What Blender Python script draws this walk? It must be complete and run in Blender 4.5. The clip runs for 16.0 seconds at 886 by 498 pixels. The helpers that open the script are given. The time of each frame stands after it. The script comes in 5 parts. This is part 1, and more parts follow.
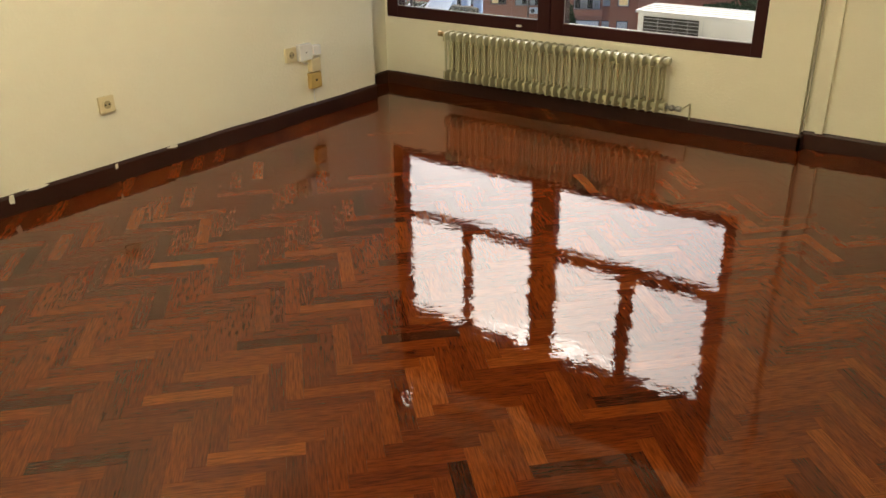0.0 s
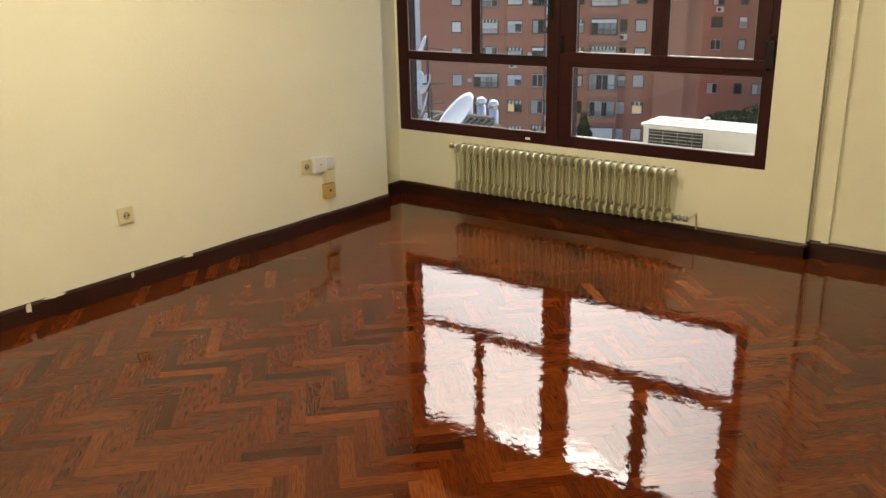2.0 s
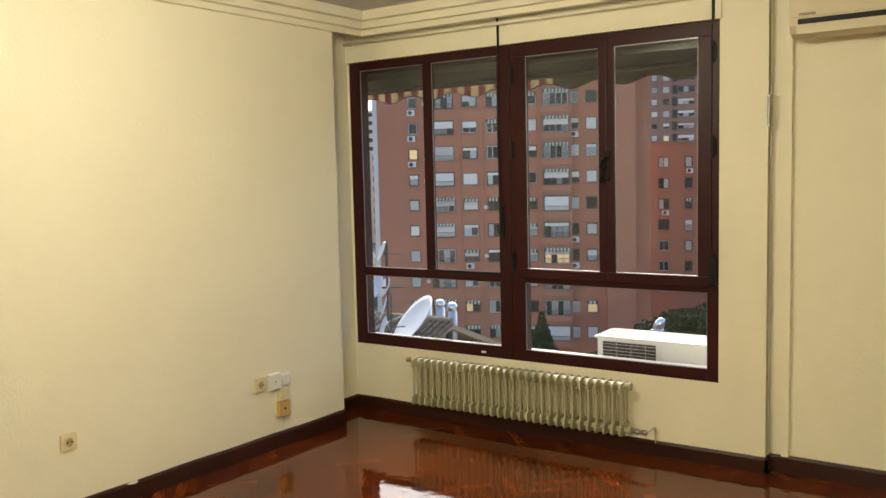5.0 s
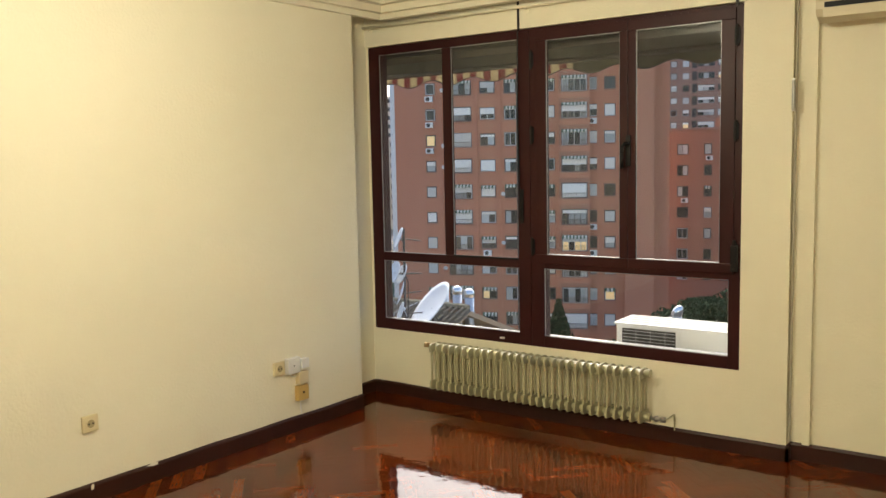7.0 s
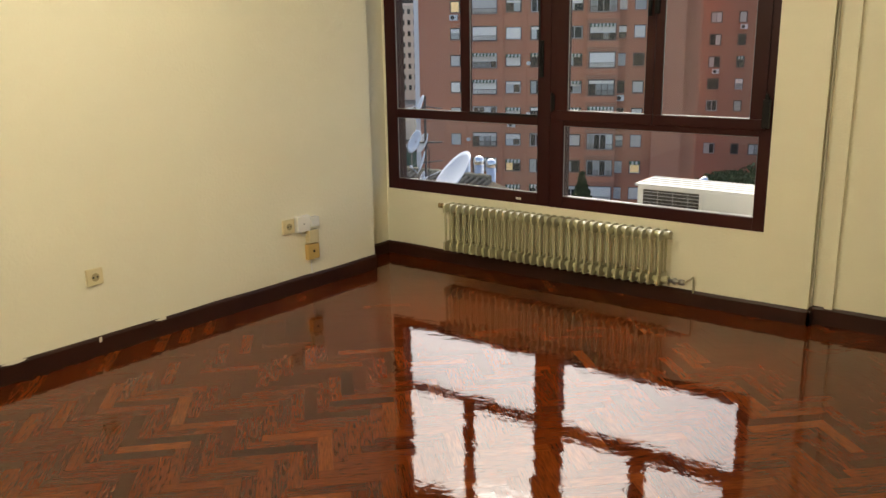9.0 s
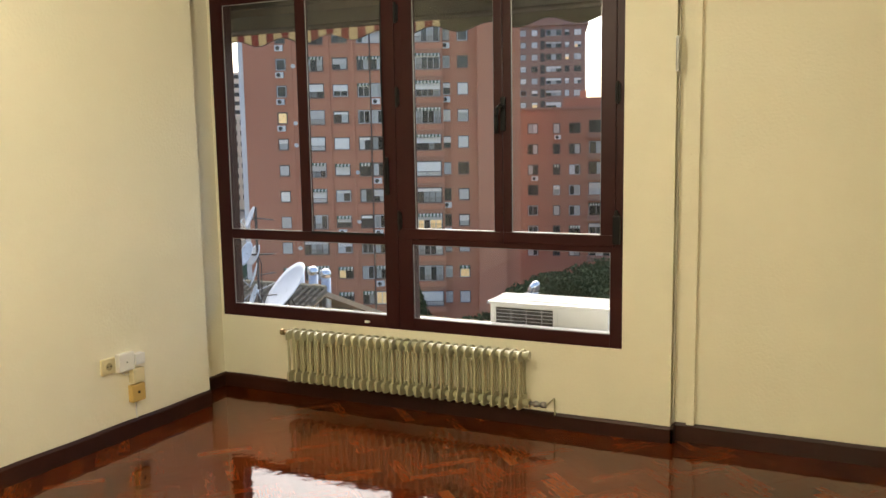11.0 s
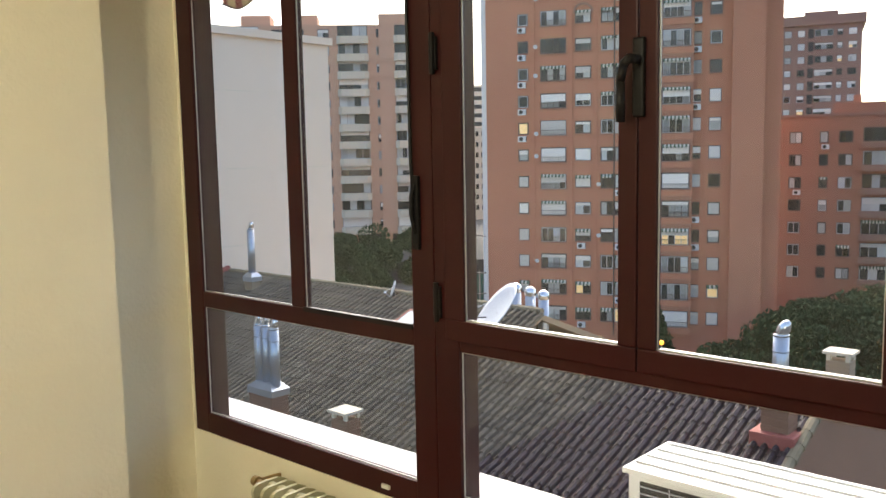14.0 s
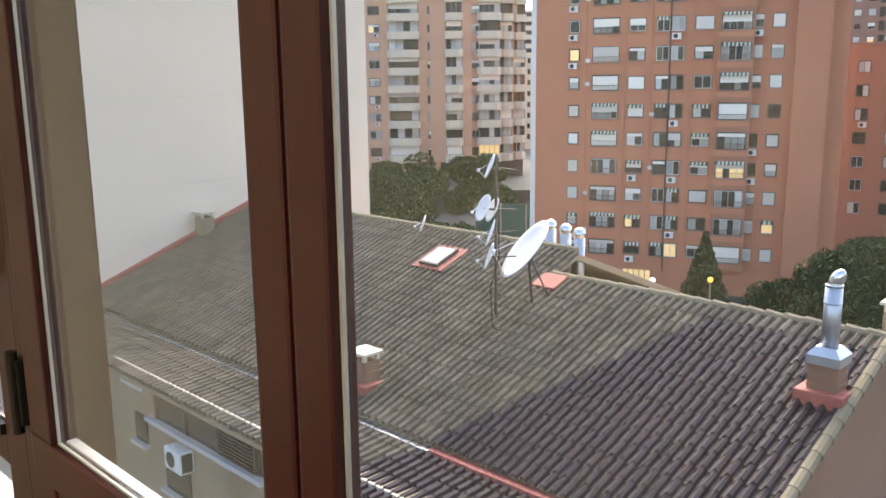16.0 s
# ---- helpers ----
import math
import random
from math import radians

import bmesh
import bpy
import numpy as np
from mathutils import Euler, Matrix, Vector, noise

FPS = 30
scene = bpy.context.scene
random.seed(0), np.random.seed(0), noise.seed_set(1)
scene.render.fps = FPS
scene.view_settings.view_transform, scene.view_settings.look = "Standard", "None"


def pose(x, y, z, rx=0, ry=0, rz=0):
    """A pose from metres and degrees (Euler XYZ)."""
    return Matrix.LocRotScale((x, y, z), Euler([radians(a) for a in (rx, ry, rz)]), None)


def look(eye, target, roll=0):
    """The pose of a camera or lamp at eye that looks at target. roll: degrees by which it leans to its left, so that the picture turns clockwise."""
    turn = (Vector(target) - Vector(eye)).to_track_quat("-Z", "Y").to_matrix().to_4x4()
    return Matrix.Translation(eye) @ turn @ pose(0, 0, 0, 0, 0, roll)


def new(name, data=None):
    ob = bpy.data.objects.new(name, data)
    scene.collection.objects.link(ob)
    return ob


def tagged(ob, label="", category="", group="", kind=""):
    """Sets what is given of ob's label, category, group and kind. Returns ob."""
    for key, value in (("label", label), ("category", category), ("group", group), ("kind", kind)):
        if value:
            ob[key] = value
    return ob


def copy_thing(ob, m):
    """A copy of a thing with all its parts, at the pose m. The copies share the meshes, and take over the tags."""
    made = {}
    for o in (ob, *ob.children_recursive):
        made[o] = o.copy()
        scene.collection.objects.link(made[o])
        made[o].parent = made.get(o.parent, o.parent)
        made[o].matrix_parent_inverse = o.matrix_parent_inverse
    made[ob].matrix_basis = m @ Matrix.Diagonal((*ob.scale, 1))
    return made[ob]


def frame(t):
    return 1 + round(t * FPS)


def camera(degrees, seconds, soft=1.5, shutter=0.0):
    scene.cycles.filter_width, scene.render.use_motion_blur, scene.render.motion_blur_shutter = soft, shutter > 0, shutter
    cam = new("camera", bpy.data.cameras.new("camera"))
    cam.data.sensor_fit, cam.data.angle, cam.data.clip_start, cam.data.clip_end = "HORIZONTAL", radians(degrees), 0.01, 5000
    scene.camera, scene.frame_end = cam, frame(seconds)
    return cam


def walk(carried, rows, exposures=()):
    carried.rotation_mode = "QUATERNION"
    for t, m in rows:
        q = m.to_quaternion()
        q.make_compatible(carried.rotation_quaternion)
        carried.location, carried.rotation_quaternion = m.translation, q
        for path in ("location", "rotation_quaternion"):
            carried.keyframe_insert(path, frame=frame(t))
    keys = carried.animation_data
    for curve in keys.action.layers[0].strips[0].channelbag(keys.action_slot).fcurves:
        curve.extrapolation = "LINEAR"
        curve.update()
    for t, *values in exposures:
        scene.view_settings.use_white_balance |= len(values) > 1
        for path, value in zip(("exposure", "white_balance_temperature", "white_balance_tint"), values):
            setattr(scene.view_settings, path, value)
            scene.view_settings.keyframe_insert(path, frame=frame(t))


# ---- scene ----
cam = camera(55.24, 16.0)
PATH = [
    (0.0, (3.426, -4.205, 1.353), (2.373, -2.732, 0.503), -0.88),
    (0.5, (3.454, -4.193, 1.360), (2.375, -2.748, 0.495), -1.10),
    (1.0, (3.463, -4.210, 1.352), (2.369, -2.750, 0.532), -1.08),
    (1.5, (3.476, -4.209, 1.374), (2.359, -2.719, 0.645), -1.13),
    (2.0, (3.473, -4.203, 1.391), (2.337, -2.679, 0.767), -1.21),
    (2.5, (3.482, -4.205, 1.414), (2.338, -2.649, 0.892), -1.25),
    (3.0, (3.487, -4.210, 1.428), (2.344, -2.620, 1.024), -1.32),
    (3.5, (3.494, -4.203, 1.456), (2.362, -2.577, 1.181), -1.27),
    (4.0, (3.492, -4.197, 1.481), (2.377, -2.544, 1.320), -1.37),
    (6.5, (3.475, -4.159, 1.473), (2.381, -2.496, 1.278), -1.25),
    (7.0, (3.468, -4.174, 1.469), (2.331, -2.541, 1.270), -1.17),
    (7.5, (3.430, -4.119, 1.396), (2.243, -2.530, 1.141), -1.13),
    (8.0, (3.424, -4.095, 1.339), (2.228, -2.554, 0.896), -1.04),
    (10.5, (3.333, -3.878, 1.413), (2.319, -2.231, 0.906), -1.06),
    (11.0, (3.196, -3.805, 1.400), (2.356, -2.008, 1.146), -0.94),
    (11.5, (3.099, -3.539, 1.437), (2.286, -1.715, 1.337), -1.11),
    (12.0, (2.994, -3.236, 1.426), (2.100, -1.448, 1.374), -1.02),
    (12.5, (2.893, -2.859, 1.404), (1.840, -1.161, 1.322), -1.04),
    (13.0, (2.814, -2.431, 1.394), (1.636, -0.821, 1.248), -1.05),
    (13.5, (2.672, -2.019, 1.363), (1.415, -0.476, 1.168), -0.90),
    (14.0, (2.603, -1.584, 1.369), (1.283, -0.097, 1.150), -1.04),
    (14.5, (2.533, -1.155, 1.362), (1.169, 0.289, 1.122), -0.99),
    (15.0, (2.419, -0.770, 1.355), (1.029, 0.637, 1.057), -0.77),
    (15.5, (2.336, -0.479, 1.353), (0.937, 0.902, 0.986), -0.58),
    (16.0, (2.199, -0.318, 1.348), (0.808, 1.067, 0.965), -0.63),
]
EXPO = [(0.0, 1.35), (2.0, 1.4), (4.2, 1.4), (7.2, 1.45), (8.2, 1.2), (10.4, 1.4), (11.0, 1.5), (12.0, 1.55), (13.0, 1.5), (14.5, 1.7), (16.0, 2.0)]
walk(cam, [(t, look(eye, target, roll)) for t, eye, target, roll in PATH], EXPO)

# ---- world, sun, lamp ----
world = bpy.data.worlds.new("sky")
scene.world = world
world.use_nodes = True
wn = world.node_tree
sky = wn.nodes.new("ShaderNodeTexSky")
sky.sky_type = "NISHITA"
sky.sun_disc = False
sky.sun_elevation = radians(43)
sky.sun_rotation = radians(-32)
sky.air_density = 1.0
sky.dust_density = 4.2
sky.ozone_density = 1.4
wn.links.new(sky.outputs[0], wn.nodes["Background"].inputs[0])
wn.nodes["Background"].inputs[1].default_value = 0.15

sun_data = bpy.data.lights.new("sun", "SUN")
sun_data.energy, sun_data.angle, sun_data.color = 0.6, radians(25), (1, 0.93, 0.85)
sun = new("sun", sun_data)
sun.matrix_world = look((0, 0, 0), (0.388, -0.62, -0.682))

bulb_data = bpy.data.lights.new("bulb_light", "POINT")
bulb_data.energy, bulb_data.color, bulb_data.shadow_soft_size = 25, (1, 0.93, 0.70), 0.10
bulb_light = new("bulb_light", bulb_data)
bulb_light.location = (1.7, -2.4, 2.27)
# unseen fill lamp, added to even out the brightness of the room
fill_data = bpy.data.lights.new("fill_light", "POINT")
fill_data.energy, fill_data.color, fill_data.shadow_soft_size = 40, (1, 0.93, 0.70), 0.10
fill_light = new("fill_light", fill_data)
fill_light.location = (3.3, -5.3, 2.27)


# ---- materials ----
def nodes_of(name, rough=0.5, metal=0.0):
    m = bpy.data.materials.new(name)
    m.use_nodes = True
    b = m.node_tree.nodes["Principled BSDF"]
    b.inputs["Roughness"].default_value = rough
    b.inputs["Metallic"].default_value = metal
    return m, m.node_tree, b


def mix_colour(nt, fac, a, b):
    n = nt.nodes.new("ShaderNodeMix")
    n.data_type = "RGBA"
    for socket, value in ((n.inputs[0], fac), (n.inputs[6], a), (n.inputs[7], b)):
        if isinstance(value, (tuple, float, int)):
            socket.default_value = (*value, 1) if isinstance(value, tuple) else value
        else:
            nt.links.new(value, socket)
    return n.outputs[2]


def noise_of(nt, scale, detail=4, stretch=None, kind="Object"):
    tc = nt.nodes.new("ShaderNodeTexCoord")
    mp = nt.nodes.new("ShaderNodeMapping")
    if stretch:
        mp.inputs["Scale"].default_value = stretch
    nt.links.new(tc.outputs[kind], mp.inputs[0])
    n = nt.nodes.new("ShaderNodeTexNoise")
    n.inputs["Scale"].default_value, n.inputs["Detail"].default_value = scale, detail
    nt.links.new(mp.outputs[0], n.inputs["Vector"])
    return n.outputs[0]


def ramp(nt, fac, lo, hi):
    n = nt.nodes.new("ShaderNodeMapRange")
    n.inputs[1].default_value, n.inputs[2].default_value = lo, hi
    nt.links.new(fac, n.inputs[0])
    return n.outputs[0]


def bump(nt, b, height, strength, distance):
    n = nt.nodes.new("ShaderNodeBump")
    n.inputs["Strength"].default_value, n.inputs["Distance"].default_value = strength, distance
    nt.links.new(height, n.inputs["Height"])
    nt.links.new(n.outputs[0], b.inputs["Normal"])


def paint(name, a, c, rough=0.6, metal=0.0, fine=60, coarse=3, relief=0.0, dist=0.002, rnd=0.0, spec=0.5):
    """A surface of two near colours with stains at two scales and a fine relief."""
    m, nt, b = nodes_of(name, rough, metal)
    b.inputs["Specular IOR Level"].default_value = spec
    f1, f2 = noise_of(nt, fine), noise_of(nt, coarse)
    mid = tuple((x + y) / 2 for x, y in zip(a, c))
    col = mix_colour(nt, ramp(nt, f1, 0.3, 0.7), mix_colour(nt, ramp(nt, f2, 0.35, 0.65), a, c), mid)
    if rnd:
        info = nt.nodes.new("ShaderNodeObjectInfo")
        h = nt.nodes.new("ShaderNodeHueSaturation")
        h.inputs["Hue"].default_value = 0.5
        mr = nt.nodes.new("ShaderNodeMapRange")
        mr.inputs[3].default_value, mr.inputs[4].default_value = 1 - rnd, 1 + rnd
        nt.links.new(info.outputs["Random"], mr.inputs[0])
        nt.links.new(mr.outputs[0], h.inputs["Value"])
        nt.links.new(col, h.inputs["Color"])
        col = h.outputs[0]
    nt.links.new(col, b.inputs["Base Color"])
    if relief:
        bump(nt, b, f1, relief, dist)
    return m


WALL = paint("cream_wall_paint", (0.81, 0.76, 0.58), (0.84, 0.79, 0.62), 0.75, fine=75, coarse=1.6, relief=0.5, dist=0.004)
CEIL = paint("ceiling_paint", (0.60, 0.58, 0.54), (0.64, 0.62, 0.58), 0.8, fine=80, relief=0.1)
TRIM = paint("cornice_paint", (0.80, 0.74, 0.56), (0.84, 0.79, 0.62), 0.55)
SKIRT = paint("dark_stained_skirting_wood", (0.026, 0.009, 0.006), (0.045, 0.015, 0.009), 0.4, spec=0.3, fine=90, coarse=5, relief=0.1, dist=0.001)
FRAME = paint("red_brown_lacquered_frame", (0.028, 0.005, 0.0055), (0.040, 0.0075, 0.0075), 0.42, fine=140, coarse=6, relief=0.12, dist=0.0006, spec=0.22)
BLACK = paint("black_plastic", (0.008, 0.0075, 0.0075), (0.014, 0.013, 0.013), 0.45, spec=0.2)
RUBBER = paint("grey_gasket", (0.38, 0.38, 0.37), (0.5, 0.5, 0.49), 0.35, metal=0.4)
RADI = paint("cream_radiator_enamel", (0.42, 0.395, 0.24), (0.47, 0.445, 0.29), 0.35, fine=70, coarse=8, relief=0.05)
BRASS = paint("dull_brass", (0.35, 0.25, 0.12), (0.5, 0.36, 0.18), 0.4, 0.8)
PLATE = paint("cream_plastic", (0.68, 0.58, 0.34), (0.74, 0.64, 0.40), 0.35)
WHITEP = paint("white_plastic", (0.78, 0.77, 0.72), (0.82, 0.80, 0.76), 0.35)
YELLOWP = paint("yellowed_plastic", (0.55, 0.36, 0.10), (0.60, 0.41, 0.14), 0.4)
ACIN = paint("aged_beige_plastic", (0.62, 0.54, 0.36), (0.68, 0.60, 0.42), 0.4)
WELL = paint("shaded_well_plastic", (0.36, 0.29, 0.15), (0.42, 0.34, 0.19), 0.4)
GREYT = paint("grey_trim", (0.55, 0.52, 0.44), (0.62, 0.58, 0.48), 0.5)
STEEL = paint("dull_steel", (0.35, 0.34, 0.32), (0.45, 0.44, 0.42), 0.4, 0.8)
MARBLE = paint("white_marble_sill", (0.50, 0.50, 0.51), (0.58, 0.58, 0.59), 0.4, fine=20, coarse=4)
ACW = paint("white_painted_sheet_metal", (0.74, 0.75, 0.74), (0.80, 0.81, 0.80), 0.4, fine=20, coarse=3)
GRILL = paint("dark_fins_and_loggia_shade", (0.03, 0.03, 0.03), (0.06, 0.06, 0.055), 0.5, 0.3)
SHUT = paint("brown_roller_shutter", (0.04, 0.030, 0.022), (0.055, 0.042, 0.03), 0.5)
PLASTER = paint("chipped_plaster", (0.80, 0.75, 0.60), (0.85, 0.8, 0.66), 0.8)
GALV = paint("galvanised_steel", (0.45, 0.47, 0.50), (0.60, 0.62, 0.65), 0.35, 0.85, fine=15, coarse=3)
SHINY = paint("polished_steel", (0.75, 0.75, 0.75), (0.8, 0.8, 0.8), 0.18, 1.0)
DISH = paint("white_dish_paint", (0.78, 0.79, 0.80), (0.84, 0.85, 0.86), 0.4, fine=8, coarse=2)
REDM = paint("red_waterproof_paint", (0.33, 0.085, 0.065), (0.40, 0.12, 0.09), 0.7, fine=9, coarse=2, relief=0.3, dist=0.01)
TANW = paint("tan_render", (0.31, 0.235, 0.155), (0.38, 0.29, 0.20), 0.85, fine=12, coarse=0.7, relief=0.3, dist=0.01)
BROWNW = paint("brown_render", (0.24, 0.13, 0.08), (0.30, 0.17, 0.11), 0.85, fine=14, coarse=0.8, relief=0.3, dist=0.01)
CREAMW = paint("pale_cream_render", (0.86, 0.70, 0.54), (0.89, 0.74, 0.58), 0.85, fine=3, coarse=0.25, relief=0.1, dist=0.01)
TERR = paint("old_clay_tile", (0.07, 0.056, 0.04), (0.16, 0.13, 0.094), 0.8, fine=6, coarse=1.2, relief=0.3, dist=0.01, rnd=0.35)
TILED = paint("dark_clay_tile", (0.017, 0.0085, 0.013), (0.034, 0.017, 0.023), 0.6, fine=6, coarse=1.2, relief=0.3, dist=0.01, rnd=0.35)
MORT = paint("lichen_mortar", (0.19, 0.155, 0.09), (0.28, 0.23, 0.15), 0.9, fine=10, coarse=2, relief=0.4, dist=0.02)
BRICKR = paint("red_brick_far", (0.50, 0.20, 0.118), (0.57, 0.24, 0.145), 0.85, fine=2.5, coarse=0.12)
BRICKD = paint("dark_red_brick_far", (0.36, 0.16, 0.105), (0.42, 0.19, 0.125), 0.85, fine=2.5, coarse=0.12)
BRICKP = paint("pale_brick_far", (0.60, 0.36, 0.24), (0.66, 0.41, 0.28), 0.85, fine=2.5, coarse=0.12)
BRICKX = paint("brown_brick_far", (0.29, 0.165, 0.125), (0.34, 0.195, 0.15), 0.85, fine=2.5, coarse=0.12)
BEIGE = paint("beige_balcony_concrete", (0.66, 0.58, 0.43), (0.74, 0.66, 0.51), 0.85, fine=3, coarse=0.3)
WFRAME = paint("dark_frame_and_shade", (0.07, 0.05, 0.045), (0.10, 0.075, 0.065), 0.5)
BLIND = paint("pale_blind", (0.72, 0.69, 0.62), (0.84, 0.81, 0.74), 0.7, rnd=0.25)
STRIPB = paint("cream_canopy_cloth", (0.62, 0.60, 0.52), (0.70, 0.68, 0.60), 0.8)
STRIPG = paint("green_canopy_cloth", (0.05, 0.10, 0.06), (0.09, 0.15, 0.09), 0.8)
ALUF = paint("pale_aluminium_frame", (0.50, 0.51, 0.52), (0.62, 0.63, 0.64), 0.4, 0.3)
CURTAIN = paint("net_curtain", (0.40, 0.42, 0.40), (0.58, 0.59, 0.56), 0.8, rnd=0.35)
LEAF = paint("dark_tree_leaf", (0.028, 0.050, 0.022), (0.058, 0.090, 0.038), 0.85, fine=3, coarse=0.5, spec=0.1)
BARK = paint("bark", (0.06, 0.045, 0.03), (0.1, 0.075, 0.05), 0.9, fine=20, relief=0.5, dist=0.02)
GROUND = paint("tarmac_and_earth", (0.05, 0.05, 0.05), (0.085, 0.08, 0.07), 0.9, fine=1.5, coarse=0.06)
PAVE = paint("pale_paving", (0.24, 0.22, 0.20), (0.30, 0.28, 0.25), 0.85, fine=1.5, coarse=0.1)
NETG = paint("green_court_netting", (0.035, 0.10, 0.075), (0.05, 0.13, 0.10), 0.8, fine=3)
CARP = paint("dark_car_paint", (0.02, 0.022, 0.025), (0.03, 0.032, 0.035), 0.25, 0.3)


def glass_mat(name, tint, gloss=1.0, rough=0.0, haze=0.0):
    m = bpy.data.materials.new(name)
    m.use_nodes = True
    nt = m.node_tree
    out = nt.nodes["Material Output"]
    nt.nodes.remove(nt.nodes["Principled BSDF"])
    clear = nt.nodes.new("ShaderNodeBsdfTransparent")
    clear.inputs[0].default_value = (*tint, 1)
    # pale film for dust on the glass and for painted-in glare
    dirt_glare = nt.nodes.new("ShaderNodeBsdfDiffuse")
    dirt_glare.inputs[0].default_value = (0.6, 0.6, 0.6, 1)
    film = nt.nodes.new("ShaderNodeMixShader")
    spots = ramp(nt, noise_of(nt, 3.0, 5), 0.2, 0.9)
    mul = nt.nodes.new("ShaderNodeMath")
    mul.operation = "MULTIPLY"
    mul.inputs[1].default_value = haze
    nt.links.new(spots, mul.inputs[0])
    nt.links.new(mul.outputs[0], film.inputs[0])
    nt.links.new(clear.outputs[0], film.inputs[1])
    nt.links.new(dirt_glare.outputs[0], film.inputs[2])
    shine = nt.nodes.new("ShaderNodeBsdfGlossy")
    shine.inputs["Roughness"].default_value = rough
    lw = nt.nodes.new("ShaderNodeLayerWeight")
    lw.inputs[0].default_value = 0.5
    pw = nt.nodes.new("ShaderNodeMath")
    pw.operation = "POWER"
    pw.inputs[1].default_value = 4.5
    nt.links.new(lw.outputs["Facing"], pw.inputs[0])
    fr = nt.nodes.new("ShaderNodeMath")
    fr.operation = "MULTIPLY_ADD"
    fr.inputs[1].default_value, fr.inputs[2].default_value = 0.6 * gloss, 0.03 * gloss
    nt.links.new(pw.outputs[0], fr.inputs[0])
    mx = nt.nodes.new("ShaderNodeMixShader")
    nt.links.new(fr.outputs[0], mx.inputs[0])
    nt.links.new(film.outputs[0], mx.inputs[1])
    nt.links.new(shine.outputs[0], mx.inputs[2])
    nt.links.new(mx.outputs[0], out.inputs[0])
    return m


# haze here paints in veiling glare besides a thin dust
GLASS = glass_mat("window_glass", (0.96, 0.97, 0.97), haze=0.045)
DUSTY = glass_mat("dusty_window_glass", (0.92, 0.94, 0.95), haze=0.09)


def far_glass(name, a, c):
    m, nt, b = nodes_of(name, 0.12)
    info = nt.nodes.new("ShaderNodeObjectInfo")
    nt.links.new(mix_colour(nt, info.outputs["Random"], a, c), b.inputs["Base Color"])
    return m


PANE = far_glass("far_window_glass", (0.010, 0.013, 0.013), (0.045, 0.055, 0.055))
SKYL = far_glass("skylight_glass", (0.55, 0.6, 0.66), (0.6, 0.65, 0.7))


def glow(name, colour, strength):
    m, nt, b = nodes_of(name)
    b.inputs["Base Color"].default_value = (*colour, 1)
    b.inputs["Emission Color"].default_value = (*colour, 1)
    b.inputs["Emission Strength"].default_value = strength
    return m


LIT = glow("lit_window", (1.0, 0.70, 0.32), 0.12)
LAMPY = glow("sodium_street_lamp", (1.0, 0.36, 0.04), 1.2)
LAMPW = glow("white_globe_lamp", (1.0, 0.95, 0.8), 0.5)
BULB = glow("opal_lamp_shade", (1.0, 0.85, 0.62), 6)


def parquet_mat():
    m, nt, b = nodes_of("varnished_red_parquet", 0.32)
    geo = nt.nodes.new("ShaderNodeNewGeometry")
    info = nt.nodes.new("ShaderNodeObjectInfo")
    add = nt.nodes.new("ShaderNodeMath")
    add.operation = "ADD"
    nt.links.new(geo.outputs["Random Per Island"], add.inputs[0])
    nt.links.new(info.outputs["Random"], add.inputs[1])
    fr = nt.nodes.new("ShaderNodeMath")
    fr.operation = "FRACT"
    nt.links.new(add.outputs[0], fr.inputs[0])
    cr = nt.nodes.new("ShaderNodeValToRGB")
    cr.color_ramp.interpolation = "LINEAR"
    e = cr.color_ramp.elements
    e[0].position, e[0].color = 0.0, (0.038, 0.0085, 0.0028, 1)
    e[1].position, e[1].color = 1.0, (0.185, 0.046, 0.009, 1)
    for p, c in ((0.07, (0.072, 0.0135, 0.003, 1)), (0.45, (0.098, 0.0185, 0.0034, 1)), (0.8, (0.122, 0.025, 0.0042, 1)), (0.94, (0.142, 0.032, 0.0055, 1))):
        k = e.new(p)
        k.color = c
    nt.links.new(fr.outputs[0], cr.inputs[0])
    uv = nt.nodes.new("ShaderNodeTexCoord")
    mp = nt.nodes.new("ShaderNodeMapping")
    mp.inputs["Scale"].default_value = (1.6, 20, 1)
    nt.links.new(uv.outputs["UV"], mp.inputs[0])
    grain = nt.nodes.new("ShaderNodeTexNoise")
    grain.inputs["Scale"].default_value, grain.inputs["Detail"].default_value = 2.2, 5
    nt.links.new(mp.outputs[0], grain.inputs["Vector"])
    dark = mix_colour(nt, ramp(nt, grain.outputs[0], 0.32, 0.62), (0.50, 0.44, 0.42), (1.2, 1.15, 1.08))
    mul = nt.nodes.new("ShaderNodeMix")
    mul.data_type, mul.blend_type = "RGBA", "MULTIPLY"
    mul.inputs[0].default_value = 1
    nt.links.new(cr.outputs[0], mul.inputs[6])
    nt.links.new(dark, mul.inputs[7])
    nt.links.new(mul.outputs[2], b.inputs["Base Color"])
    b.inputs["Coat Weight"].default_value = 1.0
    b.inputs["Coat Roughness"].default_value = 0.025
    b.inputs["Coat IOR"].default_value = 1.39
    b.inputs["Specular IOR Level"].default_value = 0.0
    n = nt.nodes.new("ShaderNodeBump")
    n.inputs["Strength"].default_value, n.inputs["Distance"].default_value = 0.13, 0.004
    nt.links.new(noise_of(nt, 20.0, 3, stretch=(1.0, 1.0, 1.0), kind="Object"), n.inputs["Height"])
    nt.links.new(n.outputs[0], b.inputs["Coat Normal"])
    return m


PARQ = parquet_mat()


